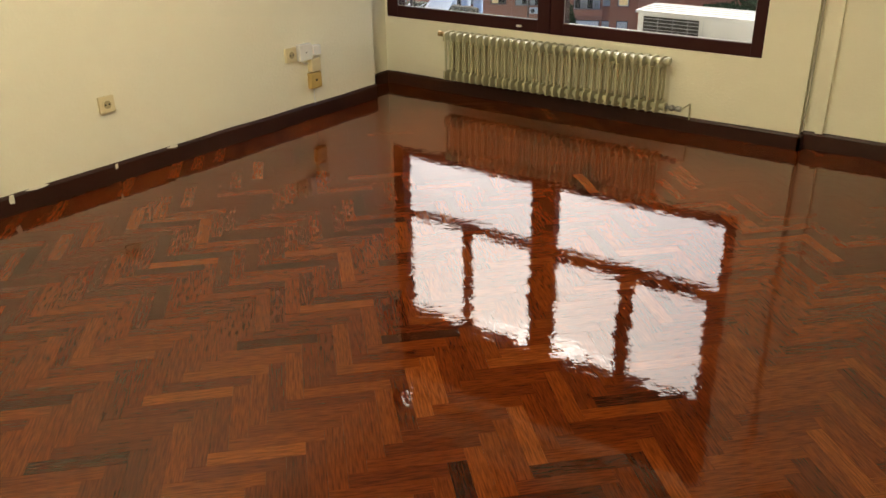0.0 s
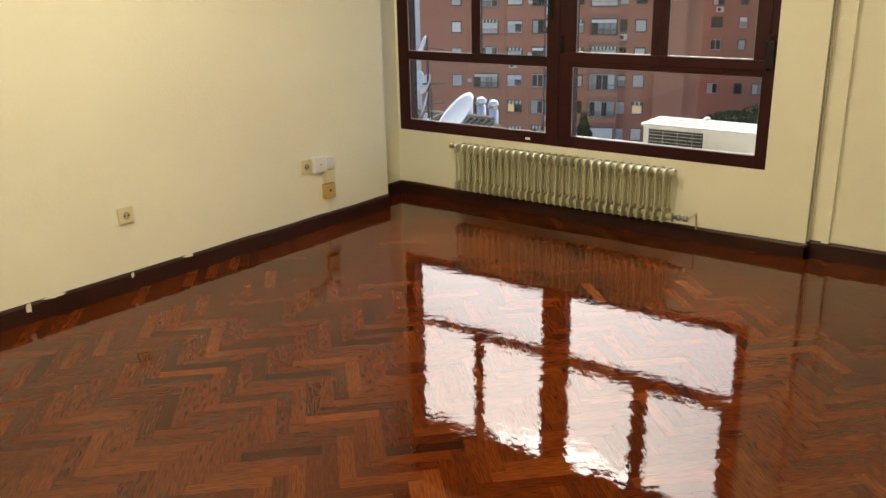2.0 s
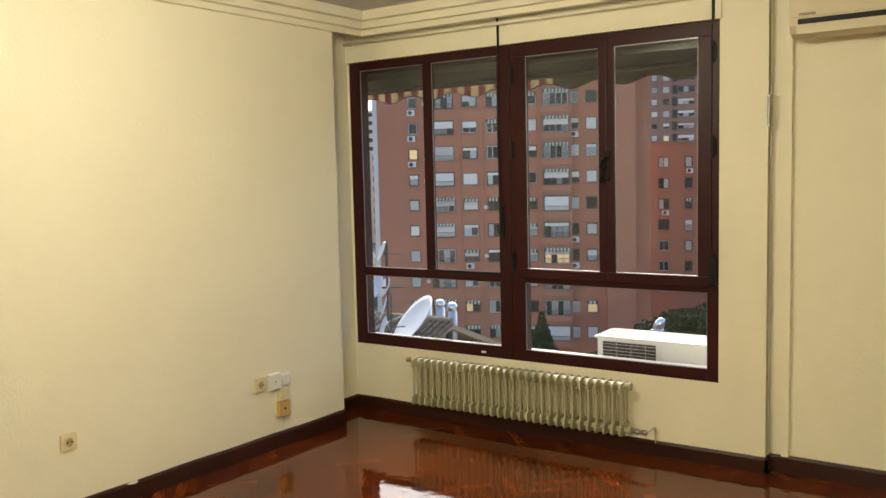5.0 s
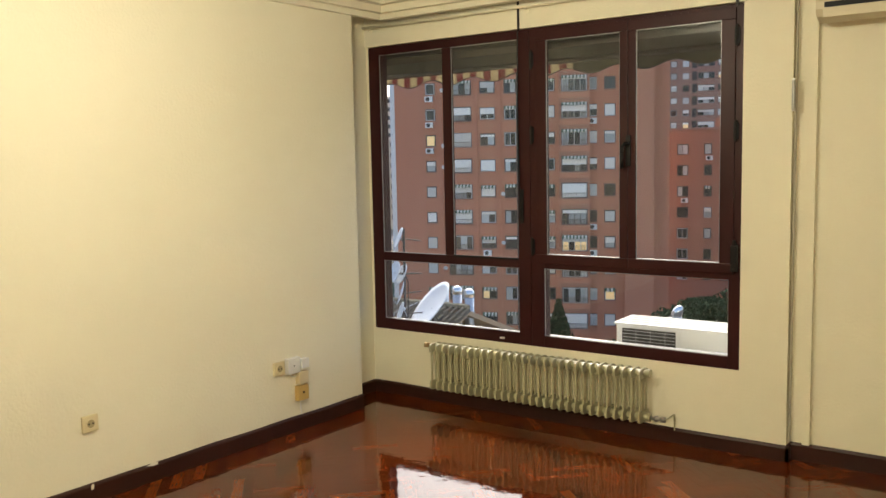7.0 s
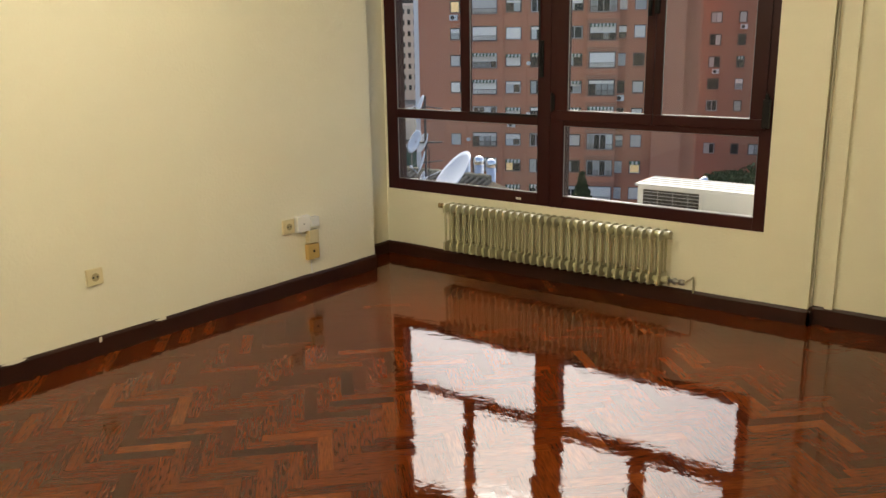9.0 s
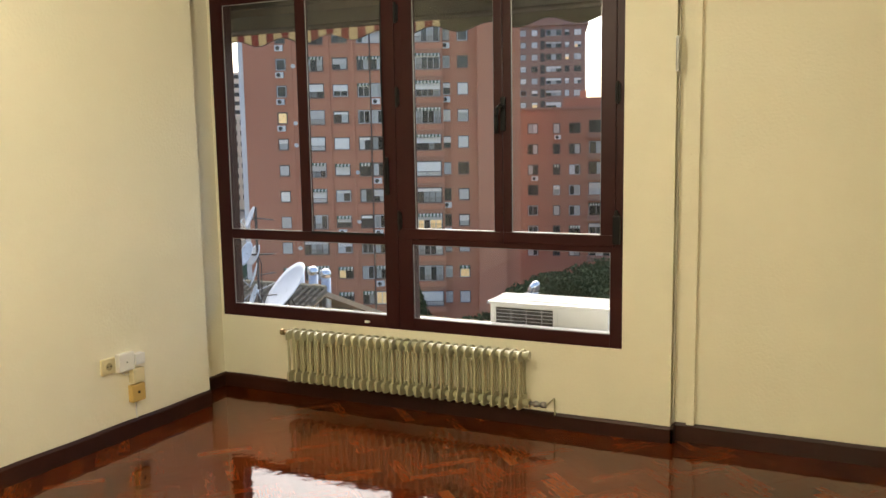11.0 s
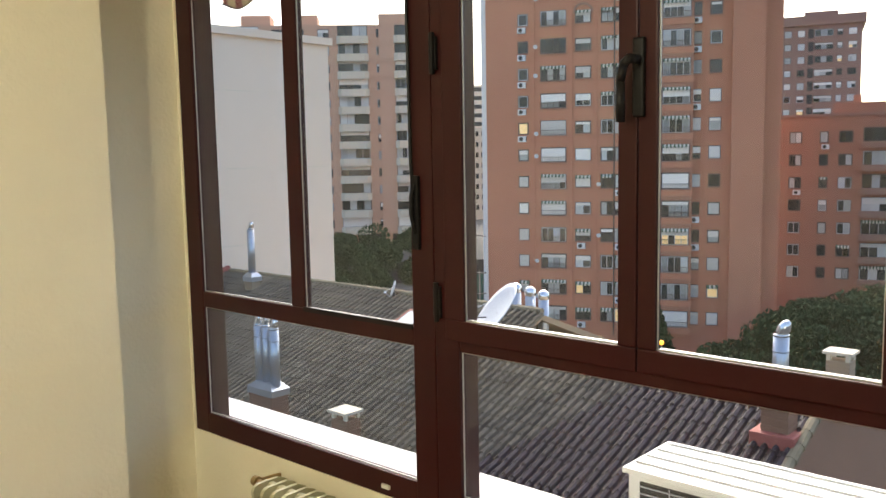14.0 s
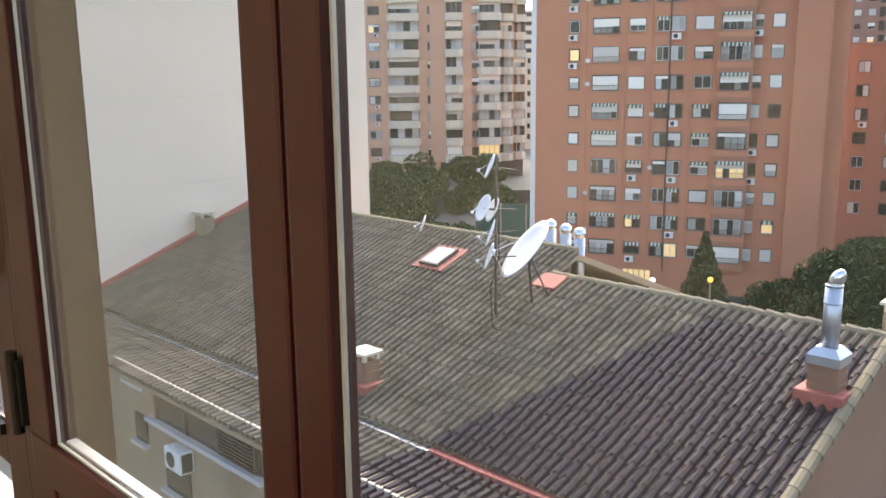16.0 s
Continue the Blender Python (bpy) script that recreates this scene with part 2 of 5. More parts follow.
def stripes_mat():
    m, nt, b = nodes_of("striped_valance_cloth", 0.8)
    tc = nt.nodes.new("ShaderNodeTexCoord")
    w = nt.nodes.new("ShaderNodeTexWave")
    w.bands_direction = "X"
    w.inputs["Scale"].default_value = 2.9
    nt.links.new(tc.outputs["Object"], w.inputs["Vector"])
    cr = nt.nodes.new("ShaderNodeValToRGB")
    cr.color_ramp.interpolation = "CONSTANT"
    e = cr.color_ramp.elements
    e[0].color, e[1].color = (0.09, 0.018, 0.016, 1), (0.24, 0.19, 0.10, 1)
    e[1].position = 0.5
    k = e.new(0.4)
    k.color = (0.08, 0.06, 0.05, 1)
    nt.links.new(w.outputs[1], cr.inputs[0])
    nt.links.new(cr.outputs[0], b.inputs["Base Color"])
    b.inputs["Transmission Weight"].default_value = 0.0
    trans = nt.nodes.new("ShaderNodeBsdfTranslucent")
    nt.links.new(cr.outputs[0], trans.inputs[0])
    mx = nt.nodes.new("ShaderNodeMixShader")
    mx.inputs[0].default_value = 0.5
    nt.links.new(b.outputs[0], mx.inputs[1])
    nt.links.new(trans.outputs[0], mx.inputs[2])
    nt.links.new(mx.outputs[0], nt.nodes["Material Output"].inputs[0])
    return m


STRIPES = stripes_mat()


# ---- mesh helpers ----
def box(bm, x0, y0, z0, x1, y1, z1, bevel=0.0, m=None):
    vs = [bm.verts.new((x, y, z)) for x in (x0, x1) for y in (y0, y1) for z in (z0, z1)]
    fs = [bm.faces.new([vs[i] for i in f]) for f in ((0, 1, 3, 2), (4, 6, 7, 5), (0, 4, 5, 1), (2, 3, 7, 6), (0, 2, 6, 4), (1, 5, 7, 3))]
    if bevel:
        got = bmesh.ops.bevel(bm, geom=list({e for f in fs for e in f.edges}), offset=bevel, segments=2, profile=0.7, affect="EDGES")
        vs = list({v for f in got["faces"] for v in f.verts} | {v for v in vs if v.is_valid})
    if m is not None:
        bmesh.ops.transform(bm, matrix=m, verts=vs)
    return vs


def tube(bm, a, c, r0, r1=None, n=12):
    a, c = Vector(a), Vector(c)
    r1 = r0 if r1 is None else r1
    m = Matrix.Translation((a + c) / 2) @ (c - a).to_track_quat("Z", "Y").to_matrix().to_4x4()
    return bmesh.ops.create_cone(bm, cap_ends=True, segments=n, radius1=r0, radius2=max(r1, 1e-4), depth=(c - a).length, matrix=m)["verts"]


def path_tube(bm, pts, r, n=8):
    for p, q in zip(pts[:-1], pts[1:]):
        tube(bm, p, q, r, r, n)
    for p in pts[1:-1]:
        bmesh.ops.create_icosphere(bm, subdivisions=1, radius=r, matrix=Matrix.Translation(p))


def part(name, bm, material, parent=None, label="", smooth=False):
    me = bpy.data.meshes.new(name)
    bmesh.ops.recalc_face_normals(bm, faces=bm.faces)
    bm.to_mesh(me)
    bm.free()
    me.materials.append(material)
    if smooth:
        for p in me.polygons:
            p.use_smooth = True
    ob = new(name, me)
    if parent is not None:
        ob.parent = parent
    if label:
        ob["label"] = label
    return ob


def boxpart(name, dims, material, parent=None, label="", bevel=0.0):
    bm = bmesh.new()
    box(bm, *dims, bevel)
    return part(name, bm, material, parent, label)


def thing(name, label, category, group="", kind="", at=None):
    ob = new(name)
    if at is not None:
        ob.matrix_world = at
    return tagged(ob, label, category, group, kind)


def prism(bm, outline, y0, y1, axis="y"):
    """An outline in two axes pulled out along the third."""
    def place(u, w, d):
        return (u, d, w) if axis == "y" else (d, u, w) if axis == "x" else (u, w, d)
    a = [bm.verts.new(place(u, w, y0)) for u, w in outline]
    b = [bm.verts.new(place(u, w, y1)) for u, w in outline]
    bm.faces.new(a)
    bm.faces.new(b[::-1])
    for i in range(len(a)):
        j = (i + 1) % len(a)
        bm.faces.new((a[i], b[i], b[j], a[j]))


def structure(ob, label, category):
    return tagged(ob, label, category, kind="structure")


# ---- the room ----
RX, BY, CZ = 5.3, -6.2, 2.46          # right wall, back wall, ceiling
WX0, WX1, WZ0, WZ1 = 0.02, 2.32, 0.43, 2.20   # window opening
COLX, REC = 2.545, 0.055              # end of the window wall, set-back of the wall beside it



def west(y):
    """The west wall stands a little out of square."""
    return 0.19 + 0.05 * (y + 0.35)


bm = bmesh.new()
T = 0.13
box(bm, -0.30, 0, -0.2, WX0, 0.072, 2.75)
box(bm, WX1, 0, -0.2, COLX, T, 2.75)
box(bm, WX0, 0, -0.2, WX1, 0.072, WZ0)
box(bm, WX0, 0.10, WZ1 + 0.02, WX1, T, 2.75)
box(bm, -0.3, T - 0.03, -3.0, 5.5, T, -0.2)
structure(part("wall_north", bm, WALL), "cream painted wall under and beside the wide window", "wall")
structure(boxpart("wall_north_side", (COLX, REC, -0.2, RX + 0.2, T, 2.75), WALL), "cream painted wall set back behind the column", "wall")
bm = bmesh.new()
prism(bm, [(west(BY), BY), (0.19, -0.35), (0.004, -0.35), (0.004, 0), (-0.7, 0), (-0.7, BY)], -0.2, 2.75, "z")
structure(part("wall_west", bm, WALL), "long plain cream painted wall", "wall")
structure(boxpart("wall_east", (RX, BY, -0.2, RX + 0.2, REC, 2.75), WALL), "plain cream painted wall", "wall")
structure(boxpart("wall_south", (-0.5, BY - 0.2, -0.2, RX + 0.2, BY, 2.75), WALL), "plain cream painted wall", "wall")
bm = bmesh.new()
box(bm, -0.3, BY, CZ, RX, -0.09, CZ + 0.25)
box(bm, -0.2, -0.09, CZ + 0.03, RX, REC, CZ + 0.25)
structure(part("ceiling", bm, CEIL), "greyish white painted ceiling", "ceiling")

# stepped plaster cornice along the west wall and the window wall
bm = bmesh.new()
for o, z0, z1 in ((0.03, 2.335, 2.372), (0.07, 2.367, 2.412), (0.12, 2.407, 2.462)):
    prism(bm, [(west(BY), BY), (west(BY) + o, BY), (west(-0.1 - o) + o, -0.10 - o), (RX, -0.10 - o), (RX, -0.09), (west(-0.1), -0.09)], z0, z1, "z")
structure(part("cornice", bm, TRIM), "stepped cream plaster cornice under the ceiling", "cornice")

# skirting, with a worn upper edge
SK = 0.098


def skirting(name, a, c, normal, n=24, top=SK):
    """A board along a wall foot from a to c, thickness towards the room."""
    a, c, nr = Vector(a), Vector(c), Vector(normal)
    bm = bmesh.new()
    rings = []
    for i in range(n + 1):
        p = a.lerp(c, i / n)
        h = top + noise.noise(p * 3.1) * 0.004
        prof = [(0.0, 0.0), (0.014, 0.0), (0.014, h - 0.012), (0.009, h - 0.002), (0.0, h)]
        rings.append([bm.verts.new(p + nr * d + Vector((0, 0, z))) for d, z in prof])
    for r, s in zip(rings[:-1], rings[1:]):
        for j in range(len(r)):
            k = (j + 1) % len(r)
            bm.faces.new((r[j], r[k], s[k], s[j]))
    bm.faces.new(rings[0])
    bm.faces.new(rings[-1][::-1])
    return structure(part(name, bm, SKIRT), "dark stained glossy wooden skirting board", "baseboard")


skirting("baseboard_west", (west(BY), BY, 0), (0.19, -0.35, 0), (1, -0.05, 0), 60)
skirting("baseboard_north", (0.004, 0, 0), (COLX + 0.014, 0, 0), (0, -1, 0), 30, 0.09)
skirting("baseboard_recess", (0.004, -0.35, 0), (0.004, -0.014, 0), (1, 0, 0), 6, 0.09)
skirting("baseboard_column", (COLX, -0.014, 0), (COLX, REC, 0), (1, 0, 0), 2, 0.09)
skirting("baseboard_side", (COLX, REC, 0), (RX, REC, 0), (0, -1, 0), 30)

ON_WEST = pose(west(0), 0, 0, 0, 0, -2.862)

# chipped plaster above the skirting
for cy, cz, w, h in ((-2.105, 0.086, 0.018, 0.035), (-2.59, 0.08, 0.03, 0.05), (-1.80, 0.097, 0.07, 0.018), (-2.48, 0.098, 0.10, 0.014)):
    bm = bmesh.new()
    rnd = random.Random(int(cy * 100))
    prism(bm, [(cy + math.cos(k * 0.7854) * w * 0.5 * rnd.uniform(0.6, 1.2), cz + math.sin(k * 0.7854) * h * 0.5 * rnd.uniform(0.6, 1.2)) for k in range(8)], 0.0135, 0.0165, "x")
    flake = part("plaster_chip", bm, PLASTER)
    flake.matrix_world = ON_WEST
    tagged(flake, "torn flake of cream paint over the skirting", "paint flake")

# ---- the window ----
window = thing("window_1", "wide red-brown lacquered window with six panes, closed", "window", kind="structure")


def bar(name, x0, z0, x1, z1, y0=0.0, y1=0.032, parent=window, mat=FRAME, bevel=0.004):
    return boxpart(name, (x0, y0, z0, x1, y1, z1), mat, parent, bevel=bevel)


# outer frame
bar("frame_jamb", WX0, WZ0, 0.10, WZ1, 0.002, 0.085)
bar("frame_jamb", 2.262, WZ0, WX1, WZ1, 0.002)
bar("frame_sill_rail", 0.10, WZ0, 1.085, 0.50, 0.002)
bar("frame_sill_rail", 1.245, WZ0, 2.262, 0.495, 0.002)
bar("frame_head", 0.10, 2.15, 1.085, WZ1, 0.002)
bar("frame_head", 1.245, 2.17, 2.262, WZ1, 0.002)
bar("frame_mullion", 1.085, WZ0, 1.162, WZ1, 0.002)
bar("frame_mullion", 1.166, WZ0, 1.245, WZ1, 0.0, 0.075)
bar("frame_transom", 0.10, 0.872, 1.085, 0.925, 0.003)
bar("frame_transom", 1.245, 0.877, 2.262, 0.925, 0.003)
bar("frame_divider", 0.578, 0.925, 0.638, 2.15, 0.003)


def beads(x0, z0, x1, z1, y, parent, mat=RUBBER):
    bm = bmesh.new()
    g = 0.003
    box(bm, x0, y, z0, x1, y + 0.003, z0 + g)
    box(bm, x0, y, z1 - g, x1, y + 0.003, z1)
    box(bm, x0, y, z0 + g, x0 + g, y + 0.003, z1 - g)
    box(bm, x1 - g, y, z0 + g, x1, y + 0.003, z1 - g)
    part("gasket", bm, mat, parent)


def pane(x0, z0, x1, z1, y=0.014, parent=window, mat=GLASS):
    ob = boxpart("pane", (x0 + 0.001, y, z0 + 0.001, x1 - 0.001, y + 0.004, z1 - 0.001), mat, parent)
    ob.visible_shadow = False
    beads(x0, z0, x1, z1, y - 0.0035, parent)
    return ob


pane(0.10, 0.925, 0.578, 2.15)
pane(0.638, 0.925, 1.085, 2.15)
pane(0.10, 0.50, 1.085, 0.872, mat=DUSTY)
pane(1.245, 0.495, 2.262, 0.877)
# black runner under the second pane
boxpart("runner", (0.64, -0.004, 0.916, 1.085, 0.0025, 0.93), BLACK, window)
# two hinged sashes of the right half
for x0, x1, gx0, gx1 in ((1.205, 1.741, 1.268, 1.697), (1.744, 2.285, 1.786, 2.217)):
    sash = new("sash")
    sash.parent = window
    for dims in ((x0, 0.905, x1, 0.958), (x0, 2.128, x1, 2.182), (x0, 0.958, gx0, 2.128), (gx1, 0.958, x1, 2.128)):
        bar("sash_bar", *dims, y0=-0.007, y1=0.014, parent=sash)
    pane(gx0, 0.958, gx1, 2.128, 0.004, sash)
    # pale bar added to give the sky's sheen along the sash foot
    boxpart("sky_sheen_bar", (gx0 + 0.001, 0.009, 0.956, gx1 - 0.001, 0.021, 0.9605), ALUF, sash, "pale bar for the sky sheen at the sash foot", 0.001)
# hinges, latch, handle
for hx, hz in ((1.180, 2.03), (1.180, 1.62), (1.180, 1.00), (2.292, 2.05), (2.292, 1.60), (2.292, 1.02)):
    bm = bmesh.new()
    tube(bm, (hx, -0.011, hz - 0.05), (hx, -0.011, hz + 0.05), 0.007)
    box(bm, hx - 0.012, -0.010, hz - 0.04, hx + 0.012, -0.001, hz + 0.04, 0.002)
    part("hinge", bm, BLACK, window, "black hinge")
bm = bmesh.new()
box(bm, 1.735, -0.019, 1.44, 1.761, -0.007, 1.60, 0.005)
tube(bm, (1.748, -0.019, 1.555), (1.748, -0.05, 1.555), 0.010)
path_tube(bm, [(1.748, -0.048, 1.558), (1.735, -0.053, 1.545), (1.728, -0.054, 1.51), (1.727, -0.05, 1.43)], 0.0095, 10)
part("handle", bm, BLACK, window, "black lever handle", True)
bm = bmesh.new()
box(bm, 1.098, -0.010, 1.13, 1.122, 0.002, 1.32, 0.004)
path_tube(bm, [(1.11, -0.008, 1.30), (1.106, -0.016, 1.27), (1.105, -0.017, 1.22), (1.109, -0.008, 1.17)], 0.006, 8)
part("latch", bm, BLACK, window, "black pull latch")
bm = bmesh.new()
box(bm, 0.955, -0.006, 0.452, 0.985, 0.002, 0.464, 0.002)
part("drain_cap", bm, WHITEP, window, "small pale drain cap")

# shutter box over the window, with its straps and curtain rail
pel = thing("shutter_box", "cream painted roller shutter box over the window", "shutter box")
boxpart("cover", (0.0, -0.012, 2.203, 1.10, 0.098, 2.40), WALL, pel, bevel=0.003)
boxpart("cover", (1.113, -0.012, 2.203, 2.285, 0.098, 2.40), WALL, pel, bevel=0.003)
boxpart("cover", (2.30, -0.012, 2.203, 2.33, 0.098, 2.40), WALL, pel, bevel=0.003)
for sx in (1.1065, 2.2925):
    st = thing("shutter_strap", "dark woven strap of the roller shutter", "strap")
    boxpart("strap", (sx - 0.006, -0.016, 2.19, sx + 0.006, -0.0125, 2.39), BLACK, st)
cord = thing("blind_cord", "dark cord hanging along the window mullion", "cord")
bm = bmesh.new()
path_tube(bm, [(1.094, -0.002, 2.195), (1.090, -0.004, 1.75), (1.098, -0.008, 1.35), (1.106, -0.010, 1.27)], 0.004, 6)
part("cord", bm, BLACK, cord)
st = thing("strap_winder", "black strap winder on the window frame", "strap winder")
bm = bmesh.new()
box(bm, 2.278, -0.032, 0.92, 2.312, -0.0075, 1.05, 0.006)
box(bm, 2.288, -0.034, 1.05, 2.302, -0.018, 1.075, 0.003)
part("body", bm, BLACK, st)
rail = thing("curtain_rail", "thin cream curtain rail above the window", "curtain rail")
bm = bmesh.new()
tube(bm, (0.02, -0.045, 2.315), (2.36, -0.045, 2.315), 0.010, n=10)
part("rod", bm, TRIM, rail, smooth=True)
for bx in (0.05, 1.16, 2.33):
    bm = bmesh.new()
    tube(bm, (bx, -0.045, 2.312), (bx, -0.011, 2.305), 0.008)
    tube(bm, (bx, -0.018, 2.30), (bx, -0.011, 2.30), 0.02)
    part("bracket", bm, TRIM, rail)

# ---- radiator ----
rad = thing("radiator", "low cream enamelled column radiator with many sections", "radiator")
NS, RX0, RX1 = 30, 0.535, 1.885
STEP = (RX1 - RX0) / NS


def section_mesh():
    bm = bmesh.new()
    w = STEP
    for y in (-0.135, -0.09, -0.045):
        tube(bm, (0, y, 0.165), (0, y, 0.365), w * 0.15, n=8)
    # thin cast heads, rounded at the front and falling away at the back
    prism(bm, [(-0.152, 0.355), (-0.155, 0.385), (-0.148, 0.398), (-0.135, 0.404), (-0.06, 0.404), (-0.03, 0.39), (-0.028, 0.355)], -w * 0.13, w * 0.13, "x")
    prism(bm, [(-0.152, 0.18), (-0.155, 0.14), (-0.145, 0.128), (-0.12, 0.124), (-0.06, 0.124), (-0.03, 0.14), (-0.028, 0.18)], -w * 0.13, w * 0.13, "x")
    for z in (0.15, 0.382):
        tube(bm, (-w / 2, -0.09, z), (w / 2, -0.09, z), 0.017, n=10)
    me = bpy.data.meshes.new("section")
    bmesh.ops.recalc_face_normals(bm, faces=bm.faces)
    bm.to_mesh(me)
    bm.free()
    me.materials.append(RADI)
    return me


sec = section_mesh()
for i in range(NS):
    o = new("section", sec)
    o.parent = rad
    o.location = (RX0 + STEP * (i + 0.5), 0, 0)
bm = bmesh.new()
tube(bm, (RX0 - 0.05, -0.09, 0.382), (RX0, -0.09, 0.382), 0.009)
tube(bm, (RX0 - 0.055, -0.09, 0.382), (RX0 - 0.035, -0.09, 0.382), 0.016)
tube(bm, (RX0 - 0.045, -0.09, 0.382), (RX0 - 0.045, -0.0, 0.375), 0.007)
part("air_valve", bm, BRASS, rad, "small brass bleed valve")
bm = bmesh.new()
tube(bm, (RX1, -0.09, 0.382), (RX1 + 0.018, -0.09, 0.382), 0.022)
part("plug", bm, RADI, rad)
bm = bmesh.new()
tube(bm, (RX1, -0.09, 0.15), (RX1 + 0.018, -0.09, 0.15), 0.022)
part("plug", bm, RADI, rad)
bm = bmesh.new()
tube(bm, (RX1 + 0.018, -0.09, 0.15), (RX1 + 0.075, -0.09, 0.15), 0.010)
bmesh.ops.create_icosphere(bm, subdivisions=2, radius=0.017, matrix=Matrix.Translation((RX1 + 0.05, -0.09, 0.15)))
tube(bm, (RX1 + 0.075, -0.09, 0.15), (RX1 + 0.098, -0.09, 0.15), 0.015)
part("valve", bm, STEEL, rad, "dull metal radiator valve", True)
bm = bmesh.new()
path_tube(bm, [(RX1 + 0.10, -0.088, 0.15), (RX1 + 0.118, -0.022, 0.165), (RX1 + 0.118, -0.012, 0.08)], 0.004)
part("pipe", bm, RADI, rad)
for bx in (0.8, 1.6):
    boxpart("wall_bracket", (bx - 0.012, -0.12, 0.335, bx + 0.012, 0.0, 0.352), RADI, rad)

# ---- sockets on the west wall ----
def socket(y, z, mat, label, w=0.075, depth=0.014):
    th = thing("wall_socket", label, "socket", at=ON_WEST)
    boxpart("cover_plate", (0, y - w / 2, z - w / 2, depth, y + w / 2, z + w / 2), mat, th, bevel=0.006)
    bm = bmesh.new()
    tube(bm, (depth - 0.001, y, z), (depth + 0.003, y, z), 0.024, n=20)
    part("socket_rim", bm, mat, th)
    # flat discs: the shade of the well and pin holes is in their colour
    bm = bmesh.new()
    tube(bm, (depth + 0.0028, y, z), (depth + 0.0034, y, z), 0.018, n=20)
    part("socket_well", bm, WELL, th)
    for dy in (-0.0095, 0.0095):
        bm = bmesh.new()
        tube(bm, (depth + 0.002, y + dy, z), (depth + 0.0038, y + dy, z), 0.0042, n=8)
        part("pin_hole_shade", bm, BLACK, th)
    return th


socket(-2.095, 0.368, PLATE, "cream plastic wall socket on the long wall")
socket(-1.005, 0.388, PLATE, "cream plastic wall socket beside the junction boxes")
jb = thing("telephone_socket_box", "white square telephone socket box on the wall", "telephone socket", at=ON_WEST)
boxpart("box", (0, -0.957, 0.345, 0.03, -0.868, 0.432), WHITEP, jb, bevel=0.006)
boxpart("screw", (0.0298, -0.916, 0.385, 0.032, -0.910, 0.391), BLACK, jb)
jb = thing("junction_box", "small cream plastic junction box on the wall", "junction box", at=ON_WEST)
boxpart("box", (0, -0.862, 0.362, 0.034, -0.806, 0.415), WHITEP, jb, bevel=0.005)
jb = thing("junction_box", "small cream plastic junction box on the wall", "junction box", at=ON_WEST)
boxpart("box", (0, -0.883, 0.275, 0.034, -0.815, 0.345), PLATE, jb, bevel=0.005)
jb = thing("aerial_socket", "yellowed plastic aerial socket above the skirting", "aerial socket", at=ON_WEST)
boxpart("box", (0, -0.892, 0.183, 0.03, -0.812, 0.268), YELLOWP, jb, bevel=0.007)
# black block for the shade inside the aerial hole
boxpart("hole_shade", (0.0298, -0.858, 0.222, 0.032, -0.846, 0.234), BLACK, jb)
wire = thing("wall_cable", "short thin pale cable running down to the skirting", "cable", at=ON_WEST)
bm = bmesh.new()
path_tube(bm, [(0.004, -0.852, 0.185), (0.004, -0.855, 0.14), (0.006, -0.852, 0.096)], 0.0035, 6)
part("wire", bm, WHITEP, wire)
bm = bmesh.new()
path_tube(bm, [(0.006, -0.93, 0.348), (0.008, -0.91, 0.322), (0.008, -0.88, 0.322)], 0.003, 6)
part("wire", bm, WHITEP, wire)

# ---- folding screen track beside the column, wall air conditioner ----
tr = thing("door_jamb_strip", "grey-cream vertical jamb strips with a hinge", "door jamb")
boxpart("strip", (COLX + 0.004, REC - 0.03, SK, COLX + 0.010, REC, 2.45), GREYT, tr)
boxpart("strip", (COLX + 0.065, REC - 0.028, SK, COLX + 0.100, REC, 2.45), WALL, tr, bevel=0.003)
bm = bmesh.new()
box(bm, COLX - 0.002, -0.010, 1.68, COLX + 0.012, 0.012, 1.83, 0.002)
tube(bm, (COLX + 0.006, -0.012, 1.69), (COLX + 0.006, -0.012, 1.82), 0.008)
part("hinge", bm, STEEL, tr, "painted-over metal hinge")

ac = thing("wall_air_conditioner", "aged beige wall-mounted air conditioner", "air conditioner")
AX0, AX1, AZ0, AZ1 = 2.665, 3.55, 2.055, 2.33
bm = bmesh.new()
prism(bm, [(REC, AZ0 + 0.02), (-0.06, AZ0), (-0.13, AZ0 + 0.02), (-0.15, AZ0 + 0.05), (-0.15, AZ1 - 0.02), (-0.13, AZ1), (REC, AZ1)], AX0, AX1, "x")
part("body", bm, ACIN, ac)
# no opening here: a black bar stands for the slot's inner shade
boxpart("air_outlet", (AX0 + 0.035, -0.1525, AZ0 + 0.055, AX1 - 0.035, -0.148, AZ0 + 0.078), BLACK, ac, "black bar for the shade in the air outlet slot")
boxpart("flap", (AX0 + 0.03, -0.158, AZ0 + 0.012, AX1 - 0.03, -0.151, AZ0 + 0.052), ACIN, ac, bevel=0.002)
boxpart("front_panel", (AX0 + 0.006, -0.158, AZ0 + 0.085, AX1 - 0.006, -0.1505, AZ1 - 0.02), ACIN, ac, bevel=0.003)
bm = bmesh.new()
for k in range(2):
    box(bm, AX0 + 0.04, -0.1592, AZ0 + 0.092 + k * 0.006, AX0 + 0.11, -0.1578, AZ0 + 0.095 + k * 0.006)
part("lettering_bar", bm, BLACK, ac, "unreadable dark lettering")

